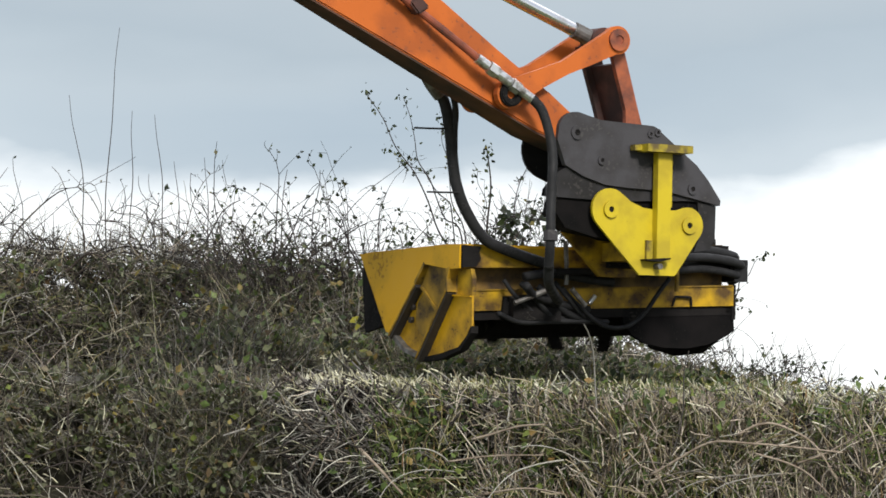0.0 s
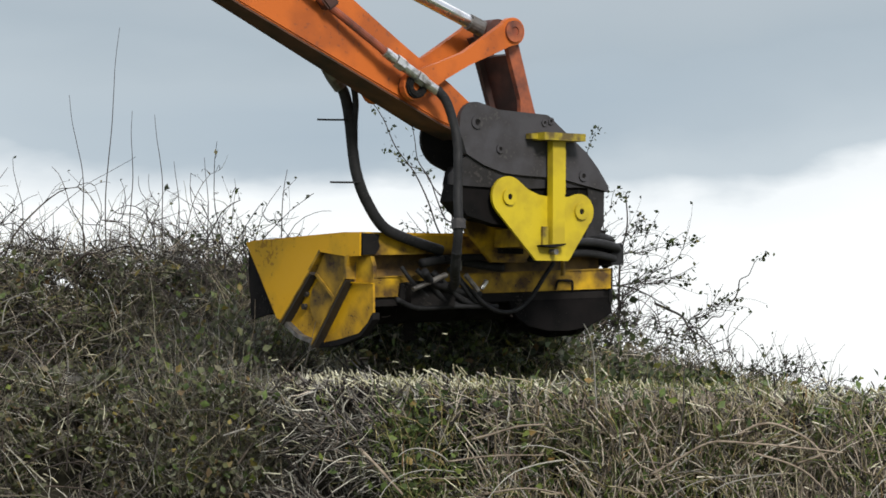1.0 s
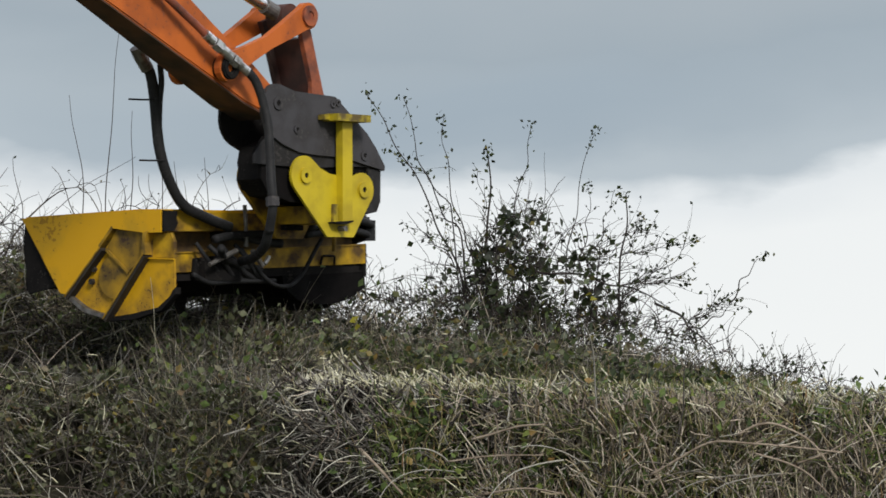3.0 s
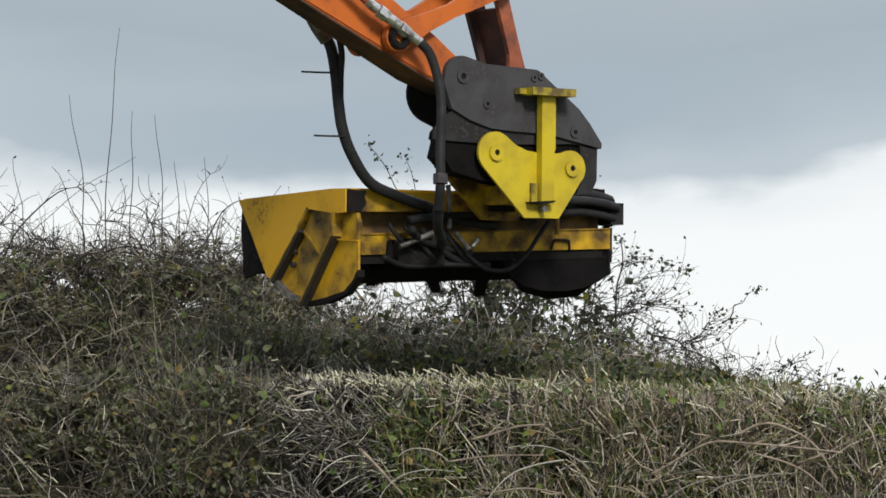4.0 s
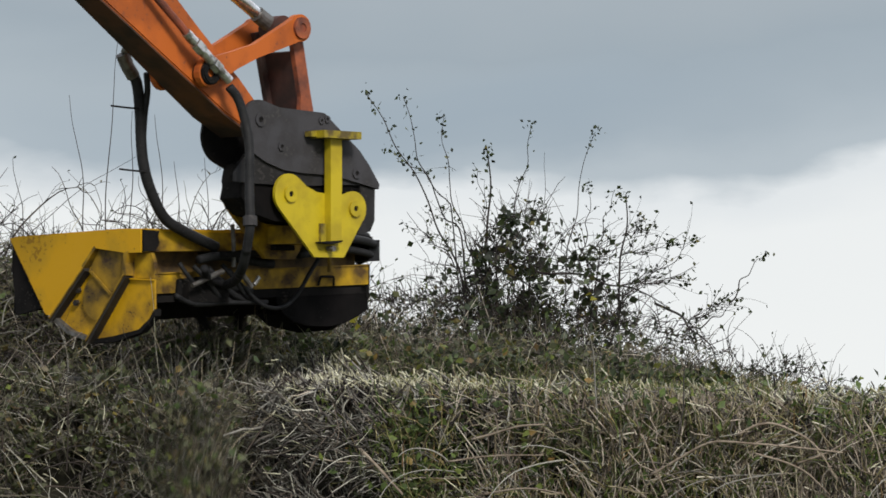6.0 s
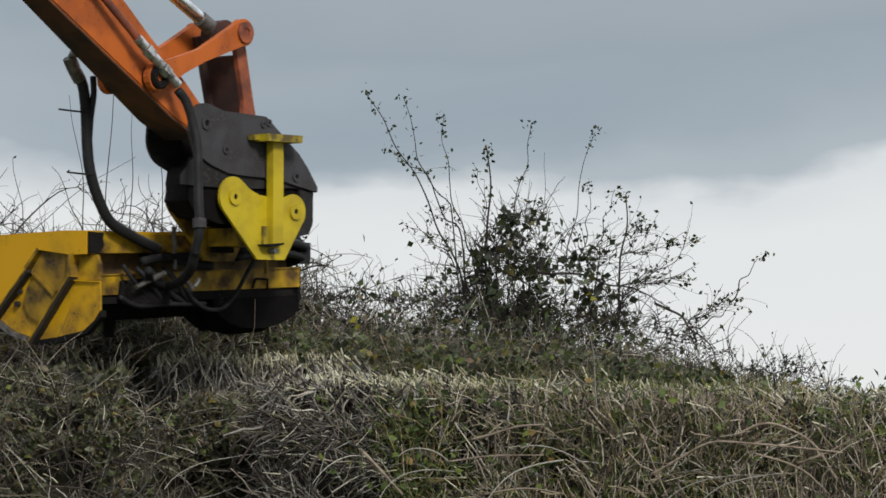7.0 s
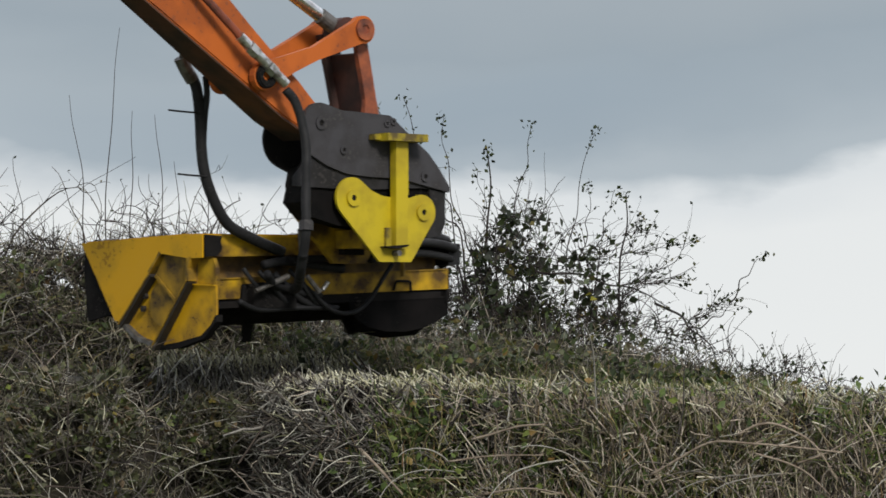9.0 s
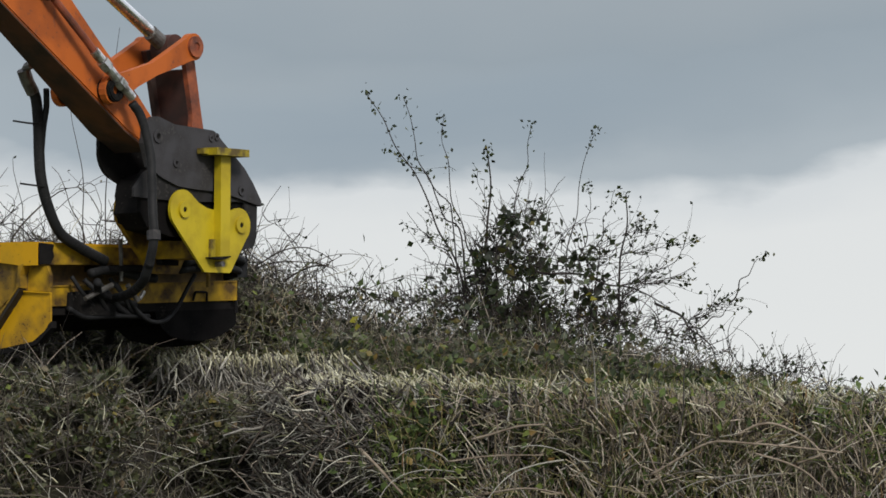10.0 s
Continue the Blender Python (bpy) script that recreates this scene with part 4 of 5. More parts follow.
def cut_hedge():
    root = new("mown_hedge")
    tagged(root, "freshly flailed hedge with flat shredded top of pale stubs", "hedge")
    part("hedge_core", hedge_core(-0.92, 4.6, 1.9, lambda x, y: float(cut_top(x, y))), SHADED_LITTER, root, "solid hedge core, litter brown darkened for the shade inside")
    # broken stems on the near face: coarse and grey at the freshly cut end, finer further on
    n = 23500
    x = rng.uniform(-0.80, 2.6, n)
    z = rng.uniform(0.75, 1.72, n)
    y = face_y(x) + hollow(x) + rng.uniform(-0.06, 0.22, n) + 0.12 * np.clip((z - 1.55) / 0.2, 0, 1) + 0.18 * lumps(x, 0 * x, z, 3.2)
    left = np.clip((0.45 - x) / 0.7, 0, 1)
    crack = np.exp(-((x - 0.105) / 0.065) ** 2) * (z < 1.64)
    y = y + 0.30 * crack
    way = rng.normal(size=(n, 3)) * np.array([0.6, 0.45, 0.75]) + left[:, None] * np.array([-0.75, -0.25, 0.25]) + (1 - left[:, None]) * np.array([0.08, -0.1, 0.5])
    ln = rng.gamma(3.0, 0.038, n) * (1 - 0.30 * left) + 0.035
    ok = (z + np.clip(unit(way)[:, 2] * ln, 0, 1) < cut_top(x, y) + 0.02) & (lumps(x, 0 * x + 5, z, 5.5) > 0.10 - 0.20 * left - 0.45 * rng.random(n)) & (rng.random(n) > 0.9 * crack)
    base = np.stack([x, y, z], 1)[ok]
    r = rng.uniform(0.0013, 0.0038, n) * (1 + 0.38 * left) * (1 + (rng.random(n) < 0.12) * 0.6)
    pick = rng.random(n)
    tone = np.where(rng.random(n) < left, np.select([pick < 0.20, pick < 0.26, pick < 0.46], [3, 2, 4], 0), np.select([pick < 0.30, pick < 0.64, pick < 0.76], [1, 2, 3], 0))
    v, q, al, _ = stems(base, way[ok], ln[ok], r[ok], 3, 0.22, 0.03, tip=0.55)
    stuff("broken_stems", raw_mesh("broken_stems", v, q, [CUT_TWIG, STRAW, BROWN_STALK, DARK_TWIG, TWIG], np.repeat(tone[ok], 9)), "grey broken hedge stems", "", root)
    # dry upright stalks along the older part
    n = 6800
    x = rng.uniform(-0.2, 2.6, n)
    z = rng.uniform(0.78, 1.62, n)
    y = face_y(x) + rng.uniform(-0.10, 0.06, n) + 0.15 * lumps(x, 0 * x, z, 3.2)
    way = rng.normal(size=(n, 3)) * np.array([0.48, 0.32, 0.4]) + np.array([0.06, -0.12, 0.7])
    ln = np.minimum(rng.gamma(3, 0.033, n) + 0.03, cut_top(x, y) - z).clip(0.03)
    ok = (rng.random(n) > 0.9 * np.exp(-((x - 0.105) / 0.065) ** 2)) & (rng.random(n) < np.clip((x + 0.2) / 0.9, 0.1, 1)) & (lumps(x, 0 * x + 5, z, 5.5) > 0.05 - 0.5 * rng.random(n))
    v, q, al, _ = stems(np.stack([x, y, z], 1)[ok], way[ok], ln[ok], rng.uniform(0.0020, 0.0052, n)[ok], 4, 0.16, 0.02, tip=0.75)
    stuff("dry_stalks", raw_mesh("dry_stalks", v, q, [STRAW, BROWN_STALK], np.repeat((rng.random(n) < 0.7)[ok].astype(int), 12)), "dry tan stalks", "", root)
    # long bleached canes lying over the face
    n = 85
    x = rng.uniform(-0.3, 2.5, n)
    base = np.stack([x, face_y(x) - 0.10, rng.uniform(0.85, 1.42, n)], 1)
    way = np.stack([rng.normal(0.2, 1, n), rng.normal(-0.05, 0.06, n), rng.normal(0.2, 0.3, n)], 1)
    v, q, _ = canes(base, way, rng.uniform(0.2, 0.65, n), rng.uniform(0.0022, 0.0050, n), 12, 0.07, 0.22, 0.5)
    stuff("dry_canes", raw_mesh("dry_canes", v, q, [CUT_TWIG]), "bleached dry bramble canes", "", root)
    for pts, rr in (([(0.86, 1.326), (0.98, 1.40), (1.105, 1.465), (1.25, 1.462), (1.42, 1.448), (1.63, 1.425)], 0.0062),
                    ([(1.21, 1.495), (1.29, 1.537), (1.375, 1.537), (1.515, 1.46), (1.61, 1.307)], 0.0062),
                    ([(0.12, 1.475), (0.2, 1.495), (0.32, 1.53), (0.425, 1.538)], 0.0062),
                    ([(0.82, 1.50), (0.84, 1.462), (0.87, 1.38), (0.93, 1.24)], 0.0048),
                    ([(1.28, 1.42), (1.40, 1.385), (1.49, 1.34), (1.58, 1.25)], 0.0050),
                    ([(0.02, 1.38), (0.2, 1.405), (0.42, 1.41)], 0.0045),
                    ([(0.15, 1.24), (0.34, 1.27), (0.50, 1.25)], 0.0050),
                    ([(-0.36, 1.44), (-0.28, 1.36), (-0.17, 1.24)], 0.0080),
                    ([(1.45, 1.38), (1.58, 1.43), (1.75, 1.53)], 0.0050)):
        ob = part("bramble_cane", hose_mesh([(px, float(face_y(px)) - 0.19 + 0.02 * math.sin(9 * px), pz) for px, pz in pts], rr, sides=7, steps=5, taper=0.65), CANE_BARK, root, "thick arching brown bramble cane")
        smooth(ob)
    # upright stubs with pale shredded ends, over the whole top
    n = 3300
    x = np.concatenate([rng.uniform(-0.74, 0.25, 1250), rng.uniform(0.2, 2.6, n - 1250)])
    d = rng.beta(0.8, 2.6, n) * 1.2
    y = face_y(x) + 0.02 + d
    h = rng.gamma(3.0, 0.026, n) + 0.045
    ztop = cut_top(x, y) + rng.normal(-0.005, 0.020, n) + (rng.random(n) < 0.07) * rng.uniform(0, 0.07, n)
    way = unit(rng.normal(size=(n, 3)) * np.array([0.65, 0.5, 0.15]) + np.array([-0.30, -0.2, 0.85]))
    base = np.stack([x, y, ztop], 1) - way * h[:, None]
    young = x < 0.15
    v, q, al, _ = stems(base, way, h, rng.uniform(0.0024, 0.0066, n) * np.where(young, 1.15, 1.05), 3, 0.14, 0.03, tip=0.55)
    pale = np.repeat(rng.random(n) < np.where(x < -0.58, 0.25, np.where(young, 0.80, 0.58)), 9)
    stuff("cut_stubs", raw_mesh("cut_stubs", v, q, [CUT_TWIG, CUT_WOOD, DARK_TWIG], np.where((al == 2) & pale, 1, np.where(np.repeat(rng.random(n) < 0.45, 9), 2, 0))), "upright stubs with pale shredded ends", "", root)
    n = 2300
    x = rng.uniform(0.0, 2.6, n)
    y = face_y(x) + rng.uniform(-0.02, 0.9, n)
    base = np.stack([x, y, cut_top(x, y) - 0.07], 1)
    way = rng.normal(size=(n, 3)) * np.array([0.5, 0.4, 0.2]) + np.array([-0.05, -0.1, 0.8])
    v, q, al, _ = stems(base, way, rng.uniform(0.05, 0.15, n), rng.uniform(0.002, 0.0046, n), 4, 0.35, 0.02, 0.2)
    stuff("top_grass", raw_mesh("top_grass", v, q, [GRASS]), "green grass blades between the stubs", "", root)
    # the strip mown along the back of the uncut end
    n = 620
    x = rng.uniform(-1.32, -0.40, n)
    y = 21.3 + rng.uniform(0, 0.22, n)
    h = rng.gamma(3.0, 0.03, n) + 0.05
    way = unit(rng.normal(size=(n, 3)) * np.array([0.5, 0.5, 0.12]) + np.array([-0.25, -0.2, 0.9]))
    base = np.stack([x, y, 1.835 + rng.normal(0, 0.02, n)], 1) - way * h[:, None]
    v, q, al, _ = stems(base, way, h, rng.uniform(0.0024, 0.0062, n), 3, 0.10, 0.02, tip=0.85)
    stuff("ledge_stubs", raw_mesh("ledge_stubs", v, q, [CUT_TWIG, CUT_WOOD], ((al == 2) & np.repeat(rng.random(n) < 0.75, 9)).astype(int)), "upright stubs with pale shredded ends", "", root)
    # splintered slivers
    n = 1000
    x = rng.uniform(-0.66, 2.6, n)
    y = face_y(x) + rng.uniform(-0.03, 0.6, n)
    base = np.stack([x, y, cut_top(x, y) - rng.uniform(0.0, 0.10, n)], 1)
    way = rng.normal(size=(n, 3)) * np.array([1, 0.6, 0.5]) + np.array([-0.3, -0.2, 0.4])
    v, q, al, _ = stems(base, way, rng.uniform(0.03, 0.10, n), rng.uniform(0.0018, 0.0050, n), 2, 0.1, 0.02, tip=0.4)
    stuff("wood_slivers", raw_mesh("wood_slivers", v, q, [CUT_WOOD, CUT_TWIG], np.repeat((rng.random(n) < 0.35).astype(int), 6)), "pale splintered wood slivers", "", root)
    # pale broken ends scattered on the face
    n = 700
    x = rng.uniform(-0.72, 2.5, n)
    z = rng.uniform(0.85, 1.65, n)
    base = np.stack([x, face_y(x) - 0.08 + 0.12 * lumps(x, 0 * x, z, 3.2), z], 1)
    way = rng.normal(size=(n, 3)) * np.array([0.9, 0.4, 0.7]) + np.array([-0.3, -0.3, 0.4])
    v, q, al, _ = stems(base, way, rng.uniform(0.03, 0.11, n), rng.uniform(0.0018, 0.0042, n), 2, 0.1, 0.02, tip=0.5)
    stuff("broken_ends", raw_mesh("broken_ends", v, q, [CUT_TWIG, CUT_WOOD], np.repeat((rng.random(n) < 0.3).astype(int), 6)), "pale broken stem ends", "", root)
    # grass and weeds that grow through
    n = 3700
    x = np.concatenate([rng.uniform(0.2, 2.6, n // 2), rng.normal(-0.14, 0.08, n // 6), rng.normal(0.75, 0.4, n - n // 2 - n // 6)])
    z = rng.uniform(0.75, 1.70, n)
    y = face_y(x) + rng.uniform(-0.12, 0.06, n) + (z > 1.55) * rng.uniform(0, 0.35, n) + 0.15 * lumps(x, 0 * x, z, 3.2)
    way = rng.normal(size=(n, 3)) * np.array([0.4, 0.3, 0.4]) + np.array([0, -0.15, 0.8])
    ln = np.minimum(rng.uniform(0.06, 0.22, n), cut_top(x, y) - z + 0.05).clip(0.03)
    v, q, al, _ = stems(np.stack([x, y, z], 1), way, ln, rng.uniform(0.002, 0.0046, n), 4, 0.35, 0.02, 0.2)
    stuff("grass_blades", raw_mesh("grass_blades", v, q, [GRASS]), "green and straw-coloured grass blades", "", root)
    n = 2600
    x = np.concatenate([rng.uniform(-0.55, 2.6, n - 900), rng.normal(-0.14, 0.08, 450), rng.normal(0.75, 0.35, 450)])
    z = rng.uniform(0.8, 1.74, n)
    y = face_y(x) + rng.uniform(-0.14, 0.06, n) + (z > 1.66) * rng.uniform(0, 0.9, n) + 0.12 * lumps(x, 0 * x, z, 3.2)
    v, f = leaves(np.stack([x, y, z], 1), np.minimum(rng.gamma(3, 0.009, n) + 0.012, 0.05))
    stuff("weed_leaves", raw_mesh("weed_leaves", v, f, [LEAF]), "small green weed leaves", "", root)
    # leafy growth on the back of the mown top
    n = 5600
    x = rng.uniform(-0.75, 1.35, n)
    y = rng.uniform(21.3, 22.3, n)
    z = cut_top(x, y) - 0.08 + rng.gamma(2.0, 0.050, n) * np.clip(1.15 - 0.65 * x, 0.3, 1.2)
    ok = lumps(x, y, z, 6.0) > -0.10
    n = int(ok.sum())
    v, f = leaves(np.stack([x, y, z], 1)[ok], np.minimum(rng.gamma(3, 0.0095, n) + 0.012, 0.05))
    stuff("ledge_leaves", raw_mesh("ledge_leaves", v, f, [LEAF, SHRUB_LEAF, HEDGE_LEAF], np.repeat(np.searchsorted([0.30, 0.72], rng.random(n)), 2)), "fresh and dark green bramble leaves", "", root)
    n = 4600
    x = rng.uniform(-0.75, 1.7, n)
    y = rng.uniform(21.4, 22.3, n)
    base = np.stack([x, y, cut_top(x, y) - 0.08], 1)
    way = rng.normal(size=(n, 3)) * np.array([0.55, 0.4, 0.3]) + np.array([0, 0, 0.8])
    v, q, al, _ = stems(base, way, (rng.gamma(2.5, 0.055, n) + 0.04) * np.clip(1.0 - 0.45 * x, 0.3, 1), rng.uniform(0.0014, 0.0032, n), 4, 0.4, 0.03, 0.2)
    stuff("ledge_grass", raw_mesh("ledge_grass", v, q, [GRASS, TWIG, BROWN_STALK], np.repeat(np.searchsorted([0.38, 0.86], rng.random(n)), 12)), "green grass and brown twigs", "", root)


def tangle(name, at, root, label, size=1.0, lean=(0.0, -0.12, 0.25)):
    """A thicket of short crooked twigs, each of its own bark tone."""
    n = len(at)
    way = rng.normal(size=(n, 3)) * np.array([0.85, 0.5, 0.75]) + np.array(lean)
    v, q, p = canes(at, way, (rng.gamma(2.2, 0.042, n) + 0.025) * size, rng.uniform(0.0011, 0.0030, n) * (1 + (rng.random(n) < 0.10) * 0.5), 4, 0.24, 0.05, 0.5, 3)
    tone = np.searchsorted([0.46, 0.74, 0.88, 0.94], rng.random(n))
    stuff(name, raw_mesh(name, v, q, [TWIG, CUT_TWIG, DARK_TWIG, STRAW, BROWN_STALK], np.repeat(tone, 12)), label, "", root)
    return p


def long_canes(name, base, root, label, reach, radius, sag=0.14, rise=0.35):
    """Long wandering bramble canes with short side twigs."""
    n = len(base)
    way = rng.normal(size=(n, 3)) * np.array([0.9, 0.14, 0.65]) + np.array([0.05, -0.04, rise])
    v, q, p = canes(base, way, rng.uniform(*reach, n), rng.uniform(*radius, n), 11, 0.13, sag, 0.45)
    stuff(name, raw_mesh(name, v, q, [CUT_TWIG, TWIG, DARK_TWIG], np.repeat(np.searchsorted([0.26, 0.55], rng.random(n)), 44)), label, "", root)
    at = p[:, 2:].reshape(-1, 3)
    at = at[rng.integers(0, len(at), 5 * n)]
    v, q, p2 = canes(at, rng.normal(size=(5 * n, 3)) * np.array([1, 0.4, 0.8]) + np.array([0, 0, 0.3]), rng.gamma(2.0, 0.03, 5 * n) + 0.02, rng.uniform(0.0011, 0.0024, 5 * n), 4, 0.2, 0.0, 0.5, 3)
    stuff(name + "_side_twigs", raw_mesh(name + "_twigs", v, q, [TWIG, DARK_TWIG], np.repeat((rng.random(5 * n) < 0.5).astype(int), 12)), "thin brown side twigs", "", root)


def rough_hedge():
    root = new("overgrown_hedge")
    tagged(root, "overgrown uncut hedge of bramble and thorn twigs", "hedge")
    low_top = lambda x, y: 1.80 + 0.05 * math.sin(3 * x) - 0.20 * min(max((x + 1.65) / 0.25, 0), 1)
    part("hedge_core", hedge_core(-4.6, -0.88, 2.1, low_top), SHADED_LITTER, root, "solid hedge core, litter brown darkened for the shade inside")

    def dense_top(x):
        # taller growth along the back of the hedge, falling off towards the mown part
        return np.interp(x, [-4.5, -2.2, -1.3, -0.95, -0.65, -0.35, 0.0, 0.4], [2.45, 2.42, 2.40, 2.35, 2.16, 1.97, 1.87, 1.84])
    bm = bmesh.new()
    prev = None
    for i in range(46):
        x = -4.6 + 5.0 * i / 45
        t = float(dense_top(x)) - 0.25
        row = [bm.verts.new((x, y + 0.06 * noise.noise((x * 4, y, z * 4)), z + (0.10 * noise.noise((x * 3, y * 3, z * 3)) if z > 0.2 else 0))) for y, z in ((22.75, -0.1), (22.7, 1.5), (22.75, t - 0.08), (22.95, t), (23.3, t - 0.1), (23.4, -0.1))]
        if prev:
            for k in range(5):
                bm.faces.new((prev[k], prev[k + 1], row[k + 1], row[k]))
        prev = row
    part("back_core", bm, SHADED_LITTER, root, "solid hedge core, litter brown darkened for the shade inside")

    # near face: twigs and leaves in clumps, with dark hollows between them
    def near_face(n, x0, x1, z1, gap):
        x, z = rng.uniform(x0, x1, n), rng.uniform(0.75, z1, n)
        c = lumps(x, 0 * x, z, 2.7)
        y = face_y(x) + hollow(x) + 0.04 - 0.26 * c + rng.uniform(-0.07, 0.18, n) + np.clip((z - 1.62) / 0.2, 0, 1) * rng.uniform(0, 0.5, n)
        y = np.where(x > -0.92, y + 0.35, np.minimum(y, face_y(x) + hollow(x) + 0.22))
        keep = (lumps(x, 0 * x + 3, z, 7.5) + 0.5 * c > gap - 0.42 * rng.random(n)) & ~((x > -1.40) & (z > 1.66))
        return np.stack([x, y, z], 1)[keep]
    tangle("tangled_twigs", near_face(32000, -3.0, -0.55, 1.75, 0.04), root, "tangled grey and brown hedge twigs")
    at = near_face(33000, -3.0, -0.62, 1.78, 0.0) - np.array([0, 0.04, 0])
    v, f = leaves(at, np.minimum(rng.gamma(2.4, 0.0095, len(at)) + 0.010, 0.05))
    stuff("hedge_leaves", raw_mesh("hedge_leaves", v, f, [HEDGE_LEAF, LEAF], np.repeat((rng.random(len(at)) < 0.13).astype(int), 2)), "olive and withered hedge leaves", "", root)
    at = near_face(900, -2.8, -0.95, 1.75, -0.1) - np.array([0, 0.08, 0])
    v, q, al, _ = stems(at, rng.normal(size=(len(at), 3)) * np.array([0.7, 0.3, 0.9]) + np.array([0, -0.2, 0.3]), rng.uniform(0.02, 0.09, len(at)), rng.uniform(0.0018, 0.0042, len(at)), 2, 0.12, 0.03, tip=0.6)
    stuff("broken_ends", raw_mesh("rough_broken_ends", v, q, [CUT_TWIG, CUT_WOOD], np.repeat((rng.random(len(at)) < 0.3).astype(int), 6)), "pale broken stem ends", "", root)
    n = 150
    x = rng.uniform(-2.6, -1.05, n)
    long_canes("long_cane", np.stack([x, face_y(x) - 0.12 + hollow(x), rng.uniform(0.75, 1.5, n)], 1), root, "bleached and brown bramble canes", (0.15, 0.55), (0.0020, 0.0044))

    # tall growth at the back: dense low down, thin above
    def back_face(n, x1, low, high, gap):
        x = rng.uniform(-3.1, x1, n)
        z = 1.60 + (dense_top(x) - 1.60) * (low + (high - low) * rng.beta(1.15, 1.2, n))
        c = lumps(x, 0 * x + 11, z, 2.9)
        y = 22.48 - 0.24 * c + rng.uniform(-0.14, 0.30, n)
        keep = lumps(x, 0 * x + 6, z, 7.0) + 0.5 * c > gap - 0.45 * rng.random(n)
        return np.stack([x, y, z], 1)[keep]
    tangle("back_twigs", back_face(30000, 0.5, 0.0, 1.0, 0.10), root, "tangled grey and brown hedge twigs", 1.05)
    at = back_face(26000, 0.6, 0.0, 0.92, 0.0) - np.array([0, 0.05, 0])
    v, f = leaves(at, np.minimum(rng.gamma(2.6, 0.010, len(at)) + 0.010, 0.05))
    stuff("back_leaves", raw_mesh("back_leaves", v, f, [HEDGE_LEAF, LEAF], np.repeat((rng.random(len(at)) < 0.20).astype(int), 2)), "olive and green hedge leaves", "", root)
    at = back_face(5200, -0.55, 0.0, 0.72, 0.0) - np.array([0, 0.14, 0])
    n = len(at)
    way = rng.normal(size=(n, 3)) * np.array([0.42, 0.25, 0.40]) + np.array([0.03, -0.08, 0.7])
    v, q, al, _ = stems(at, way, rng.gamma(3.0, 0.035, n) + 0.04, rng.uniform(0.0014, 0.0034, n), 4, 0.2, 0.03, 0.4)
    stuff("standing_stalks", raw_mesh("standing_stalks", v, q, [TWIG, CUT_TWIG, GRASS, STRAW], np.repeat(np.searchsorted([0.35, 0.60, 0.85], rng.random(n)), 12)), "tan, grey and green standing stalks", "", root)
    n = 170
    x = rng.uniform(-2.8, -0.35, n)
    long_canes("back_cane", np.stack([x, 22.28 + rng.uniform(-0.1, 0.1, n), rng.uniform(1.72, 2.1, n)], 1), root, "bleached and brown bramble canes", (0.15, 0.55), (0.0020, 0.0046))
    # dark twigs among the leaves behind the mown top
    n = 3600
    x, y = rng.uniform(-0.75, 1.3, n), rng.uniform(21.6, 22.3, n)
    tangle("ledge_twigs", np.stack([x, y, cut_top(x, y) - 0.06 + rng.gamma(2.0, 0.045, n) * np.clip(1.1 - 0.6 * x, 0.3, 1.1)], 1), root, "tangled brown and grey twigs", 0.9)
    # arching bramble stems and side twigs against the sky
    n = 400
    x = rng.uniform(-3.0, 0.30, n)
    base = np.stack([x, 22.6 + rng.uniform(-0.25, 0.3, n), dense_top(x) - rng.uniform(0.1, 0.4, n)], 1)
    way = rng.normal(size=(n, 3)) * np.array([1.0, 0.25, 0.35]) + np.array([0.0, 0, 0.8])
    v, q, p = canes(base, way, rng.uniform(0.22, 0.64, n), rng.uniform(0.0028, 0.0066, n), 11, 0.14, 0.36)
    stuff("arching_stems", raw_mesh("arching_stems", v, q, [DARK_TWIG, TWIG], np.repeat((rng.random(n) < 0.3).astype(int), 44)), "dark arching bramble stems", "", root)
    at = p[:, 3:].reshape(-1, 3)
    m = 4200
    at = at[rng.integers(0, len(at), m)]
    v, q, p2 = canes(at, rng.normal(size=(m, 3)) * np.array([1, 0.5, 0.8]) + np.array([0, 0, 0.55]), rng.gamma(2.5, 0.045, m) + 0.03, rng.uniform(0.0014, 0.0030, m), 5, 0.24, 0.0, 0.5, 3)
    stuff("side_twigs", raw_mesh("side_twigs", v, q, [DARK_TWIG, TWIG], np.repeat((rng.random(m) < 0.30).astype(int), 15)), "thin dark side twigs", "", root)
    tips = np.concatenate([p2[:, -1], p2[:, 2]])
    tips = tips[rng.random(len(tips)) < 0.3]
    v, f = leaves(tips, rng.uniform(0.010, 0.026, len(tips)))
    stuff("bud_leaves", raw_mesh("bud_leaves", v, f, [SHRUB_LEAF]), "small dark withered leaves", "", root)
    for x, z in ((-0.415, 1.985), (-0.44, 2.01)):
        v, f = leaves(np.array([[x, 21.6, z]]), np.array([0.055]))
        ob = new("yellow_leaf", raw_mesh("yellow_leaf", v, f, [YELLOW_LEAF]))
        ob.parent = root


def whip(name, base, tip, r, root, sway):
    b, t = Vector(base), Vector(tip)
    pts = [b + Vector(((t.x - b.x) * k ** 2.2 + 0.6 * sway * math.sin(k * 11 + sway * 90), 0, (t.z - b.z) * k)) for k in (0, 0.12, 0.25, 0.37, 0.5, 0.62, 0.75, 0.87, 1.0)]
    return part(name, hose_mesh(pts, r, sides=5, steps=4, taper=0.3), DARK_TWIG, root)


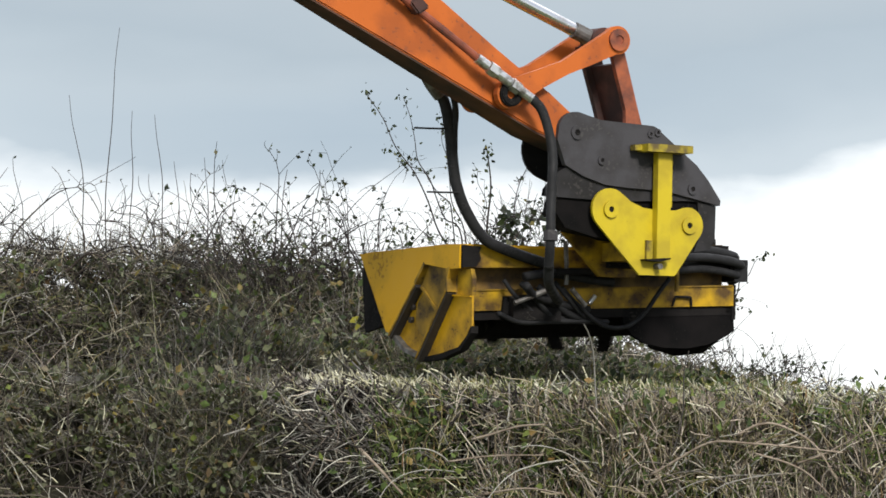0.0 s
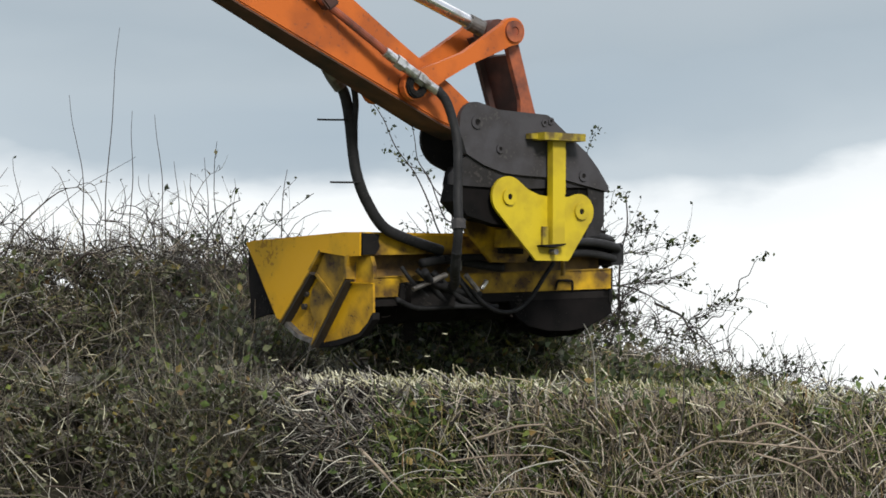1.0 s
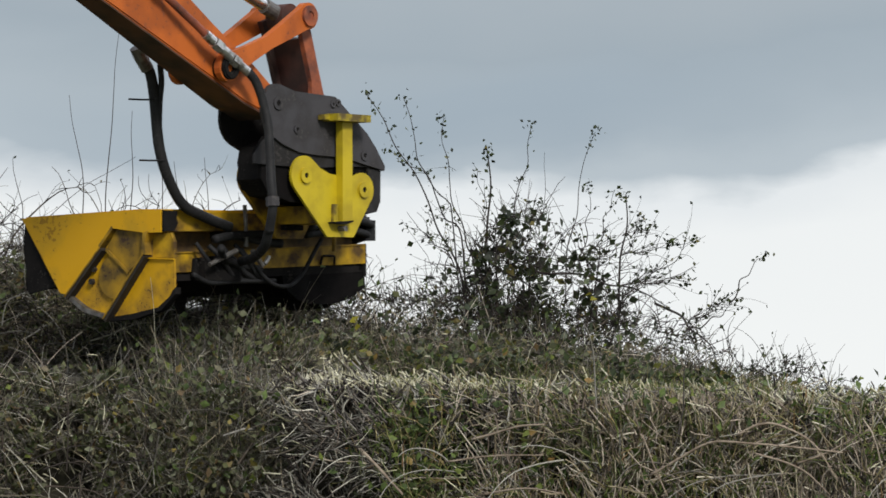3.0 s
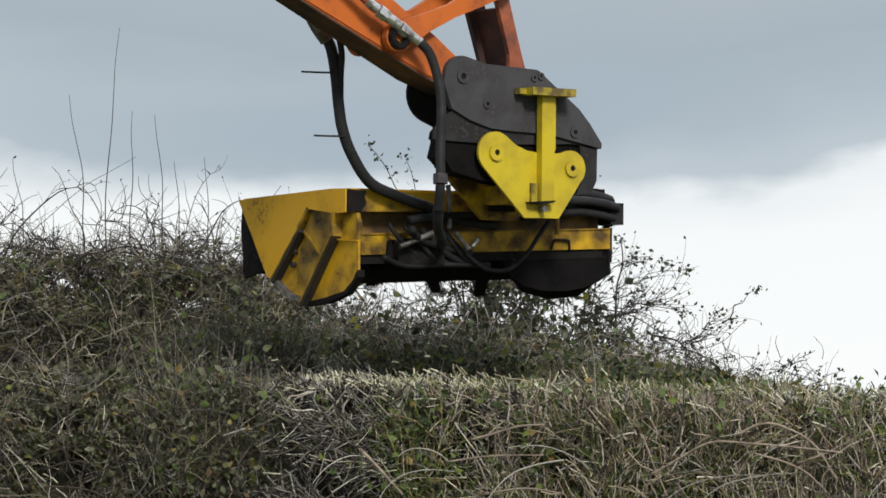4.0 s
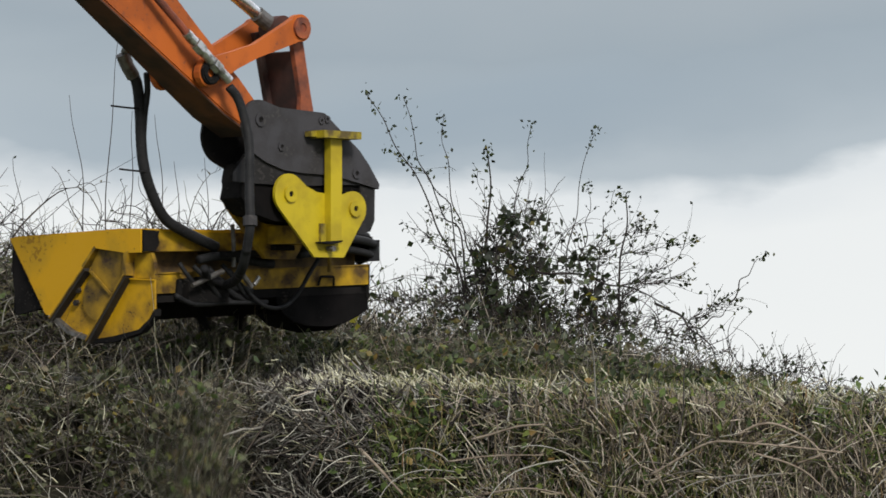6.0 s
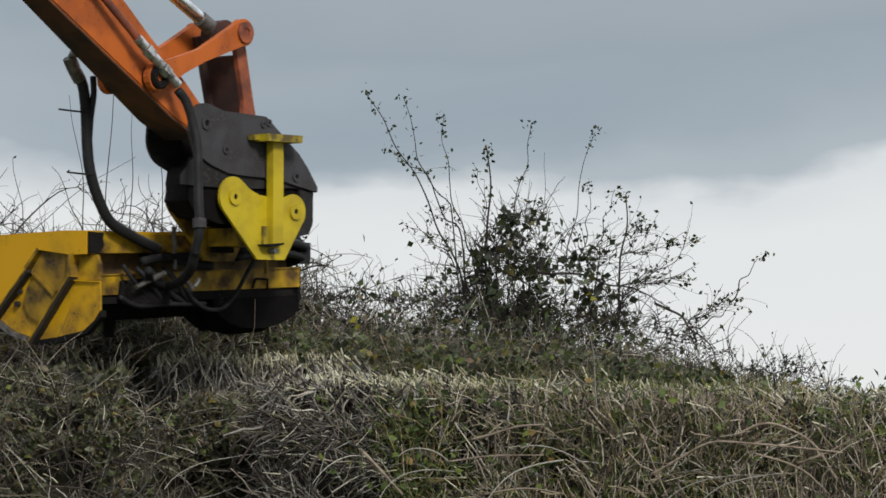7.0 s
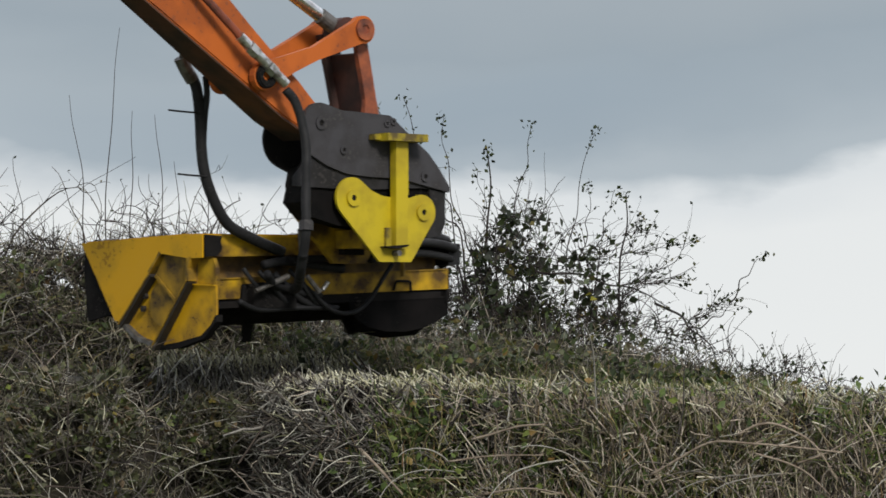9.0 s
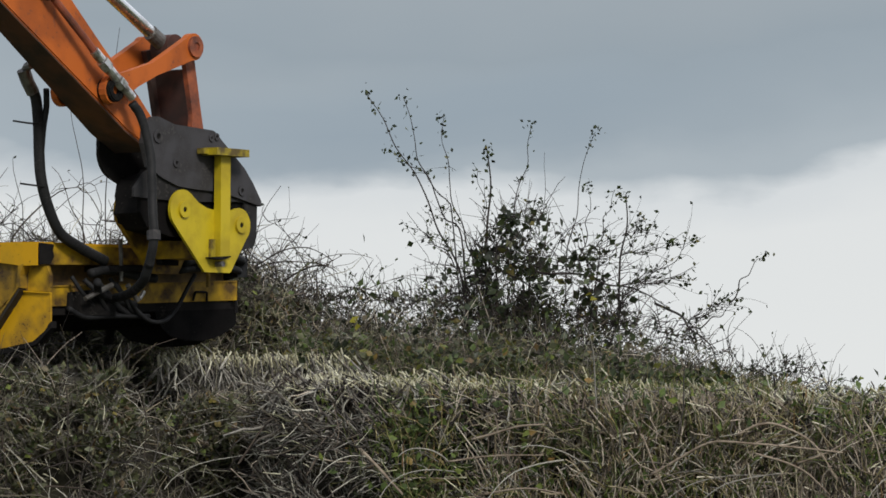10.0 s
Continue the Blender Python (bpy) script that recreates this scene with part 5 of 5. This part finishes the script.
def whips():
    """Tall bare shoots that stand clear of the hedge."""
    for base, tip, sway in (((-1.66, 22.6, 2.20), (-1.588, 22.6, 3.48), 0.010), ((-1.755, 22.6, 2.20), (-1.838, 22.6, 3.148), 0.016), ((-1.535, 22.6, 2.2), (-1.525, 22.6, 3.07), 0.011), ((-1.37, 22.6, 2.2), (-1.415, 22.6, 3.05), 0.010), ((-1.29, 22.6, 2.25), (-1.32, 22.6, 2.82), 0.006), ((-1.15, 22.6, 2.2), (-1.17, 22.6, 2.84), 0.007), ((-0.98, 22.6, 2.1), (-0.80, 22.6, 2.70), -0.012)):
        root = new("hedge_shoot")
        tagged(root, "tall thin bare hedge shoot", "shoot", "bare hedge shoots")
        whip("stem", base, tip, 0.0040, root, sway)


def shrub():
    """The leafy thorn bush that stands above the mown hedge."""
    root = new("thorn_bush")
    tagged(root, "dark leafy thorn bush with long bare shoots", "bush")
    Y = 22.55
    foot = Vector((0.36, Y, 1.2))
    # shoots: foot x and z, tip x and z, how far they bow sideways, thickness, share of the length that bears leaves
    shoots = (
        (0.10, 2.20, -0.385, 3.155, 0.045, 0.0062, 0.34), (0.08, 2.45, -0.185, 3.145, -0.060, 0.0048, 0.45), (0.16, 2.30, 0.0, 3.03, -0.05, 0.0045, 0.50),
        (0.05, 2.55, -0.275, 2.868, 0.06, 0.0040, 0.45), (0.17, 1.60, 0.225, 2.89, 0.02, 0.0105, 0.05), (0.26, 2.35, 0.435, 2.985, 0.03, 0.0045, 0.55),
        (0.58, 2.00, 0.735, 2.965, -0.03, 0.0042, 0.07), (0.78, 1.60, 0.905, 2.66, 0.02, 0.0095, 0.04), (0.76, 2.35, 0.845, 2.67, -0.02, 0.0036, 0.55),
        (0.20, 2.35, 0.16, 2.78, 0.04, 0.0038, 0.40), (0.42, 2.30, 0.47, 2.62, -0.03, 0.0036, 0.60), (0.10, 2.25, -0.17, 2.50, 0.04, 0.0042, 0.35))
    arms = (
        (0.86, 2.20, 1.23, 2.43, 0.05, 0.0034, 0.10), (0.85, 2.15, 1.21, 2.235, -0.04, 0.0032, 0.10), (0.86, 2.36, 1.13, 2.42, 0.02, 0.0030, 0.12), (0.88, 2.45, 1.02, 2.51, 0.01, 0.0032, 0.5),
        (0.40, 2.28, 1.10, 2.12, -0.05, 0.0075, 0.0), (1.05, 2.13, 1.38, 1.78, -0.05, 0.0068, 0.0), (1.18, 1.98, 1.42, 2.115, 0.02, 0.0046, 0.0), (1.41, 2.11, 1.585, 2.36, -0.03, 0.0040, 0.18),
        (1.16, 2.02, 1.37, 2.15, 0.03, 0.0030, 0.10), (0.66, 2.28, 0.72, 2.70, 0.02, 0.0034, 0.06), (0.72, 2.05, 0.66, 2.46, 0.03, 0.0040, 0.5), (0.80, 1.95, 0.99, 2.28, -0.03, 0.0034, 0.4))
    rows, leafy = [], []
    for i, (x0, z0, x1, z1, bow, r, green) in enumerate(shoots + arms):
        a, b = Vector((x0, Y + 0.12 * math.sin(i * 2.3), z0)), Vector((x1, Y + 0.10 * math.sin(i * 2.1), z1))
        side = Vector((b.z - a.z, 0, a.x - b.x)).normalized()
        pts = [a.lerp(b, k / 7) + side * (bow * 3 * (k / 7) * (1 - k / 7) + 0.012 * math.sin(i * 1.9 + k * 2.2)) for k in range(8)]
        if i < len(shoots) and z0 > 1.7:
            pts = [Vector((0.36 + 0.6 * (x0 - 0.36), a.y, 1.5)), (Vector((0.36 + 0.7 * (x0 - 0.36), a.y, 1.5)) + a) / 2] + pts
        part("branch", hose_mesh(pts, r, sides=6, steps=5, taper=0.28), DARK_TWIG, root)
        line = np.array([tuple(p) for p in spline(pts, 10)])
        if not 4 <= i - len(shoots) < 8:
            rows.append(line)
        m = int(len(line) * (1 - green))
        k = int(46 * green * (z1 - z0 + abs(x1 - x0)) + (9 if green else 0))
        if k and m < len(line) - 1:
            leafy.append(line[rng.integers(m, len(line), k)] + rng.normal(size=(k, 3)) * 0.013)
        leafy.append(line[-1] + rng.normal(size=(9, 3)) * np.array([0.020, 0.016, 0.012]))
    # crooked side twigs on the lower halves, few and short on the long shoots
    line = np.concatenate([r[6:int(len(r) * 0.85)] for r in rows])
    low = np.clip((2.75 - line[:, 2]) / 0.5, 0.10, 1)
    line = line[rng.random(len(line)) < low]
    n = 430
    at = line[rng.integers(0, len(line), n)]
    way = rng.normal(size=(n, 3)) * np.array([0.55, 0.45, 0.35]) + np.array([0.0, 0, 0.5])
    way[:, 0] += np.clip(1.6 * (at[:, 0] - 0.45), -0.6, 0.9)
    v, q, p = canes(at, way, np.minimum(rng.gamma(2.5, 0.048, n) + 0.02, 0.26) * np.clip((3.0 - at[:, 2]) / 0.7, 0.2, 1), rng.uniform(0.0012, 0.0022, n), 6, 0.11, 0.0, 0.5, 3)
    stuff("twigs", raw_mesh("shrub_twigs", v, q, [DARK_TWIG]), "thin dark thorny twigs", "", root)
    tips = np.concatenate([p[:, -1], p[:, -2], p[:, 3]])
    leafy.append(tips[rng.random(len(tips)) < 0.42])
    # dense twigs and larger leaves in the middle
    def inside(n):
        x = np.concatenate([rng.normal(0.33, 0.185, int(n * 0.86)), rng.normal(0.79, 0.085, n - int(n * 0.86))])
        z = rng.uniform(1.62, 2.56, n)
        lid = 2.58 - 0.55 * np.abs(x - 0.28) - 1.6 * np.clip(np.abs(x - 0.32) - 0.25, 0, 1) + 0.40 * lumps(x, 0 * x, z, 4.5)
        lid = np.where(x > 0.66, 2.42 - 1.2 * np.abs(x - 0.79) + 0.3 * lumps(x, 0 * x, z, 6.0), lid)
        at = np.stack([x, Y + rng.normal(0, 0.16, n), z], 1)
        return at[(z < lid) & (lumps(x, at[:, 1], z, 8.0) > 0.10 - 0.35 * (2.45 - z))]
    at = inside(3200)
    v, q, p = canes(at, rng.normal(size=(len(at), 3)) * np.array([0.6, 0.5, 0.5]) + np.array([0, 0, 0.7]), rng.gamma(2.2, 0.05, len(at)) + 0.03, rng.uniform(0.0014, 0.0032, len(at)), 5, 0.22, 0.0, 0.5, 3)
    stuff("inner_twigs", raw_mesh("inner_twigs", v, q, [DARK_TWIG]), "thin dark thorny twigs", "", root)
    core = inside(5200)
    thin = np.concatenate(leafy)
    pl = np.concatenate([thin, core])
    size = np.concatenate([rng.uniform(0.014, 0.030, len(thin)), np.minimum(rng.gamma(4, 0.0082, len(core)) + 0.010, 0.062)])
    v, f = leaves(pl, size)
    slot = np.zeros(len(pl), int)
    slot[-len(core):] = rng.random(len(core)) < np.clip(0.45 - 0.6 * (core[:, 2] - 1.65), 0.04, 0.4)
    stuff("leaves", raw_mesh("shrub_leaves", v, f, [SHRUB_LEAF, LEAF], np.repeat(slot, 2)), "small dark green leaves", "", root)
    # low thorn growth that leans out along the foot
    n = 5200
    ux = rng.uniform(-0.6, 2.0, n)
    base = np.stack([ux, Y + rng.normal(0, 0.15, n), 1.50 + np.minimum(rng.gamma(1.8, 0.12, n), 0.42) * np.interp(ux, [-0.6, 0.2, 1.0, 1.4, 1.50, 1.68, 2.0], [1.55, 1.45, 1.2, 0.9, 0.55, 0.8, 0.3])], 1)
    keep = rng.random(n) < np.interp(ux, [0.9, 1.3], [1.0, 0.45])
    base, n = base[keep], int(keep.sum())
    way = rng.normal(size=(n, 3)) * np.array([0.8, 0.4, 0.5]) + np.array([0.12, 0, 0.5])
    v, q, p = canes(base, way, rng.gamma(2.5, 0.045, n) + 0.03, rng.uniform(0.0013, 0.0032, n), 6, 0.25, 0.0, 0.5, 3)
    stuff("undergrowth", raw_mesh("undergrowth", v, q, [DARK_TWIG]), "thin dark undergrowth twigs", "", root)
    tips = p[:, 1:].reshape(-1, 3)
    tips = tips[rng.random(len(tips)) < 0.22]
    v, f = leaves(tips, rng.uniform(0.012, 0.032, len(tips)))
    stuff("undergrowth_leaves", raw_mesh("undergrowth_leaves", v, f, [SHRUB_LEAF]), "small dark leaves", "", root)
    # sprigs at the end that lean away from the bush
    n = 26
    base = np.stack([rng.uniform(1.40, 1.66, n), Y + rng.normal(0, 0.08, n), rng.uniform(1.60, 1.74, n)], 1)
    v, q, p = canes(base, rng.normal(size=(n, 3)) * np.array([0.35, 0.2, 0.25]) + np.array([0.45, 0, 0.75]), rng.uniform(0.10, 0.34, n), rng.uniform(0.0018, 0.0030, n), 7, 0.16, 0.0, 0.5, 3)
    stuff("sprigs", raw_mesh("sprigs", v, q, [DARK_TWIG]), "thin dark leaning sprigs", "", root)
    tips = p[:, 2:].reshape(-1, 3)
    tips = tips[rng.integers(0, len(tips), 240)] + rng.normal(size=(240, 3)) * 0.012
    v, f = leaves(tips, rng.uniform(0.012, 0.026, 240))
    stuff("sprig_leaves", raw_mesh("sprig_leaves", v, f, [SHRUB_LEAF]), "small dark leaves", "", root)
    for x, z in ((0.71, 2.17), (0.74, 2.13)):
        v, f = leaves(np.array([[x, Y - 0.25, z]]), np.array([0.06]))
        ob = new("yellow_leaf", raw_mesh("yellow_leaf", v, f, [YELLOW_LEAF]))
        ob.parent = root
    root.matrix_basis = pose(*foot)
    for ob in root.children:
        ob.matrix_basis = pose(-foot.x, -foot.y, -foot.z)
    return root, foot


def felled():
    """Standing growth that the flail knocks down on its way."""
    out = []
    spots = [(-0.36 - 0.08 * k, 22.05 + 0.15 * (k % 2), 1.68, 0.10 + 0.127 * k) for k in range(9)]
    spots += [(-0.72 - 0.12 * k, 21.18, 1.68, 5.9 + 0.125 * k) for k in range(5)]
    spots += [(-0.80 - 0.085 * k, float(face_y(-0.80 - 0.085 * k)) + 0.14, 1.20, 5.85 + 0.1 * k) for k in range(6)]
    for x, y, z, t in spots:
        late = t > 5
        n = 600 if late and z > 1.5 else 900
        base = rng.normal(size=(n, 3)) * np.array([0.07, 0.08, 0]) + np.stack([0 * np.ones(n), 0 * np.ones(n), rng.uniform(0, 0.12 if late and z > 1.5 else 0.42, n)], 1)
        way = rng.normal(size=(n, 3)) * np.array([0.5, 0.4, 0.4]) + np.array([0, 0, 0.9])
        v, q, p = canes(base, way, rng.gamma(2.4, 0.05, n) + 0.04, rng.uniform(0.0011, 0.0030, n), 4, 0.22, 0.05, 0.5, 3)
        root = new("bramble_clump")
        tagged(root, "brown bramble clump that is cut down by the flail", "bramble", "bramble clumps")
        stuff("stems", raw_mesh("clump_stems", v, q, [TWIG, CUT_TWIG, DARK_TWIG, STRAW], np.repeat(np.searchsorted([0.44, 0.74, 0.85], rng.random(n)), 12)), "tangled brown stems", "", root)
        pl = p[:, 2:].reshape(-1, 3)
        pl = pl[rng.random(len(pl)) < 0.22]
        v, f = leaves(pl, np.minimum(rng.gamma(2.5, 0.011, len(pl)) + 0.012, 0.05))
        stuff("leaves", raw_mesh("clump_leaves", v, f, [HEDGE_LEAF, LEAF], np.repeat((rng.random(len(pl)) < 0.35).astype(int), 2)), "small green leaves", "", root)
        if not late:
            n = 20
            base = np.stack([rng.normal(0, 0.05, n), rng.normal(0, 0.05, n), rng.uniform(0.25, 0.55, n)], 1)
            way = rng.normal(size=(n, 3)) * np.array([0.6, 0.2, 0.25]) + np.array([0, 0, 0.9])
            v, q, p = canes(base, way, rng.uniform(0.35, 0.80, n), rng.uniform(0.0020, 0.0046, n), 11, 0.13, 0.17)
            stuff("arching_stems", raw_mesh("clump_canes", v, q, [DARK_TWIG]), "dark arching bramble stems", "", root)
            at = p[:, 3:].reshape(-1, 3)
            at = at[rng.integers(0, len(at), 110)]
            v, q, p2 = canes(at, rng.normal(size=(110, 3)) + np.array([0, 0, 0.4]), rng.gamma(2.5, 0.03, 110) + 0.02, rng.uniform(0.0012, 0.0022, 110), 4, 0.2, 0.0, 0.5, 3)
            stuff("side_twigs", raw_mesh("clump_twigs", v, q, [DARK_TWIG]), "thin dark side twigs", "", root)
            pl = p2[:, 1:].reshape(-1, 3)
            pl = pl[rng.random(len(pl)) < 0.4]
            v, f = leaves(pl, rng.uniform(0.012, 0.034, len(pl)))
            stuff("bud_leaves", raw_mesh("clump_buds", v, f, [SHRUB_LEAF]), "small dark withered leaves", "", root)
        out.append((root, x, y, z, t if late else t + 0.22))
    return out


def wood_chips():
    """Pieces of wood that the flail throws about."""
    out = []
    r = random.Random(5)
    for k in range(44):
        ln, rr = r.uniform(0.015, 0.05), r.uniform(0.002, 0.005)
        v, q, al, _ = stems(np.array([[-ln / 2, 0, 0]]), np.array([[1.0, 0, 0]]), ln, rr, 2, 0.1, 0.02, tip=0.6)
        ob = new("wood_chip", raw_mesh("wood_chip", v, q, [CUT_WOOD if k % 3 == 0 else DARK_TWIG]))
        tagged(ob, "small splintered wood chip thrown by the flail", "wood chip", "flying wood chips")
        t = 0.3 + 9.2 * (k + r.random()) / 44
        out.append((ob, t, r.uniform(-0.3, 0.5), r.uniform(-0.9, 0.3), r.uniform(-2.4, -0.6), r.uniform(0.2, 2.2), r.uniform(200, 320)))
    return out


def debris():
    """Shredded leaves and twigs that the flail whirls up and drops again."""
    out = []
    spots = [(-0.50 + 0.23 * k, 21.9 + 0.1 * (k % 2), 1.92, 0.95 - 0.06 * k, 1.72 - 0.03 * k) for k in range(5)]
    spots += [(-0.42 + 0.23 * k, 21.75 + 0.1 * (k % 2), 2.03, 0.92 - 0.06 * k, 1.62 - 0.03 * k) for k in range(5)]
    spots += [(-0.72 - 0.23 * k, 21.8 + 0.1 * (k % 2), 1.89, 1.55 + 0.10 * k, 2.20 + 0.10 * k) for k in range(3)]
    for x, y, z, t0, t1 in spots:
        root = new("shredded_debris")
        tagged(root, "whirling cluster of shredded green leaves and twigs", "debris", "debris under the flail")
        n = 1000
        at = rng.normal(size=(n, 3)) * np.array([0.11, 0.10, 0.080])
        v, f = leaves(at, np.minimum(rng.gamma(3, 0.010, n) + 0.012, 0.055))
        stuff("leaves", raw_mesh("debris_leaves", v, f, [SHRUB_LEAF, LEAF], np.repeat((rng.random(n) < 0.22).astype(int), 2)), "shredded dark green leaves", "", root)
        n = 260
        v, q, al, _ = stems(rng.normal(size=(n, 3)) * np.array([0.11, 0.10, 0.08]), rng.normal(size=(n, 3)), rng.uniform(0.03, 0.12, n), rng.uniform(0.001, 0.0025, n), 3, 0.2, 0.03)
        stuff("twigs", raw_mesh("debris_twigs", v, q, [DARK_TWIG]), "shredded dark twigs", "", root)
        out.append((root, x, y, z, t0, t1))
    return out


cut_hedge()
rough_hedge()
whips()
bush, BUSH_FOOT = shrub()
clumps = felled()
chips = wood_chips()
whirls = debris()


# ---- what moves ----
def arm_pose(yaw, pitch, reach, height):
    a = radians(yaw)
    return pose(SLEW_X + reach * math.cos(a), SLEW_Y + reach * math.sin(a), CAM_Z + height) @ pose(0, 0, 0, 0, 0, yaw) @ pose(0, 0, 0, 0, -pitch, 0)


def turned(p, d):
    """A point of the dipper, turned by d degrees about the hitch pivot."""
    c, s = math.cos(radians(d)), math.sin(radians(d))
    x, z = p[0] - PIVOT[0], p[1] - PIVOT[1]
    return PIVOT[0] + c * x - s * z, PIVOT[1] + s * x + c * z


def knee_at(crank):
    """Where the knee lies for a place of the crank: both links keep their length."""
    r1 = math.hypot(KNEE[0] - CRANK[0], KNEE[1] - CRANK[1])
    r2 = math.hypot(KNEE[0] - HEEL[0], KNEE[1] - HEEL[1])
    dx, dz = HEEL[0] - crank[0], HEEL[1] - crank[1]
    d = math.hypot(dx, dz)
    a = (r1 * r1 - r2 * r2 + d * d) / (2 * d)
    h = math.sqrt(max(r1 * r1 - a * a, 0))
    return crank[0] + a * dx / d - h * dz / d, crank[1] + a * dz / d + h * dx / d


def swing(foot, top, d):
    """Turn of a hose about its foot when its top follows the dipper."""
    q = turned(top, d)
    return math.degrees(math.atan2(q[1] - foot[2], q[0] - foot[0]) - math.atan2(top[1] - foot[2], top[0] - foot[0]))


def motions():
    head = [(t, arm_pose(a, p, r, h)) for t, a, p, r, h, d in SLEW]
    walk(arm, head)
    walk(flail, head)
    walk(rotor, [(k / 30, ROTOR_AXIS @ pose(0, 0, 0, 78.0 * k, 0, 0)) for k in range(301)])
    walk(dipper, [(s[0], pose(PIVOT[0], 0, PIVOT[1], 0, -s[5], 0)) for s in SLEW])
    knees = [(s[0], turned(CRANK, s[5]), knee_at(turned(CRANK, s[5])), s[5]) for s in SLEW]
    for ob in side_links:
        walk(ob, [(t, pose(c[0], 0, c[1], 0, -math.degrees(math.atan2(k[1] - c[1], k[0] - c[0])), 0)) for t, c, k, d in knees])
    walk(lower_link, [(t, pose(HEEL[0], 0, HEEL[1], 0, -math.degrees(math.atan2(k[1] - HEEL[1], k[0] - HEEL[0])), 0)) for t, c, k, d in knees])
    walk(ram, [(t, pose(k[0], 0, k[1], 0, -d, 0)) for t, c, k, d in knees])
    walk(big_hose, [(s[0], pose(*HOSE_FOOT, 0, swing(HOSE_FOOT, (-0.633, 0.522), -7.9) - swing(HOSE_FOOT, (-0.633, 0.522), s[5]), 0)) for s in SLEW])
    walk(feed_hose, [(s[0], pose(*FEED_FOOT, 0, -swing(FEED_FOOT, (-0.410, 0.448), s[5]), 0)) for s in SLEW])
    # the passing head presses the bush back, then it springs up again
    walk(bush, [(t, pose(*BUSH_FOOT, lean, 0, 0)) for t, lean in ((0.0, 0.0), (1.0, 0.0), (1.25, -20.0), (1.5, -27.0), (1.75, -25.0), (2.0, -9.0), (2.2, -2.0), (2.4, 1.0), (2.6, 0.0), (3.2, 0.0), (3.6, -20.0), (3.85, -27.0), (4.05, -25.0), (4.3, -8.0), (4.55, 0.0), (10.0, 0.0))])
    for ob, t, u, vx, vy, vz, spin in chips:
        row = [np.interp(t, [s[0] for s in SLEW], [s[i] for s in SLEW]) for i in range(1, 5)]
        p = arm_pose(*row) @ Vector((u, 0.75, -0.64))
        p.z = max(p.z, 1.74)
        rest = pose(p.x, p.y, p.z - 0.06, 20, 0, 40)
        rows = [(0.0, rest), (t, rest)]
        for k in range(1, 8):
            s = 0.09 * k
            rows.append((t + s, pose(p.x + vx * s, p.y + vy * s, p.z + vz * s - 4.9 * s * s, spin * s * 0.8, spin * s, spin * s * 0.5)))
        end = rows[-1][1].copy()
        end.translation.z = max(0.02, min(end.translation.z, 1.5) - 0.4)
        rows += [(t + 0.8, end), (10.5, end)] if t + 0.8 < 10 else []
        walk(ob, [q for q in rows if q[0] <= 10.6])
    for ob, x, y, z, t0, t1 in whirls:
        walk(ob, [(0.0, pose(x, y, 1.42)), (t0 - 0.2, pose(x, y, 1.42)), (t0, pose(x, y, z, 0, 30, 0)), ((t0 + t1) / 2, pose(x - 0.03, y, z + 0.02, 20, 60, 10)), (t1, pose(x - 0.06, y, z - 0.02, 30, 95, 20)), (t1 + 0.3, pose(x - 0.08, y, 1.42, 30, 125, 20)), (10.0, pose(x - 0.08, y, 1.42, 30, 125, 20))])
    for ob, x, y, z, t in clumps:
        up = pose(x, y, z)
        if z > 1.5:
            down, rest = pose(x - 0.05, y, z - 0.23, 10, -50, 0), pose(x + 0.12, y, z - 0.43, 10, -80, 0)
        else:
            # cut from the near face, these drop to the foot of the hedge
            down, rest = pose(x, y - 0.25, z - 0.45, 35, -20, 0), pose(x + 0.05, y - 0.70, 0.05, 70, -30, 0)
        walk(ob, [(0.0, up), (max(t - 0.2, 0.04), up), (t, down), (t + 0.25, rest), (10.0, rest)])


motions()
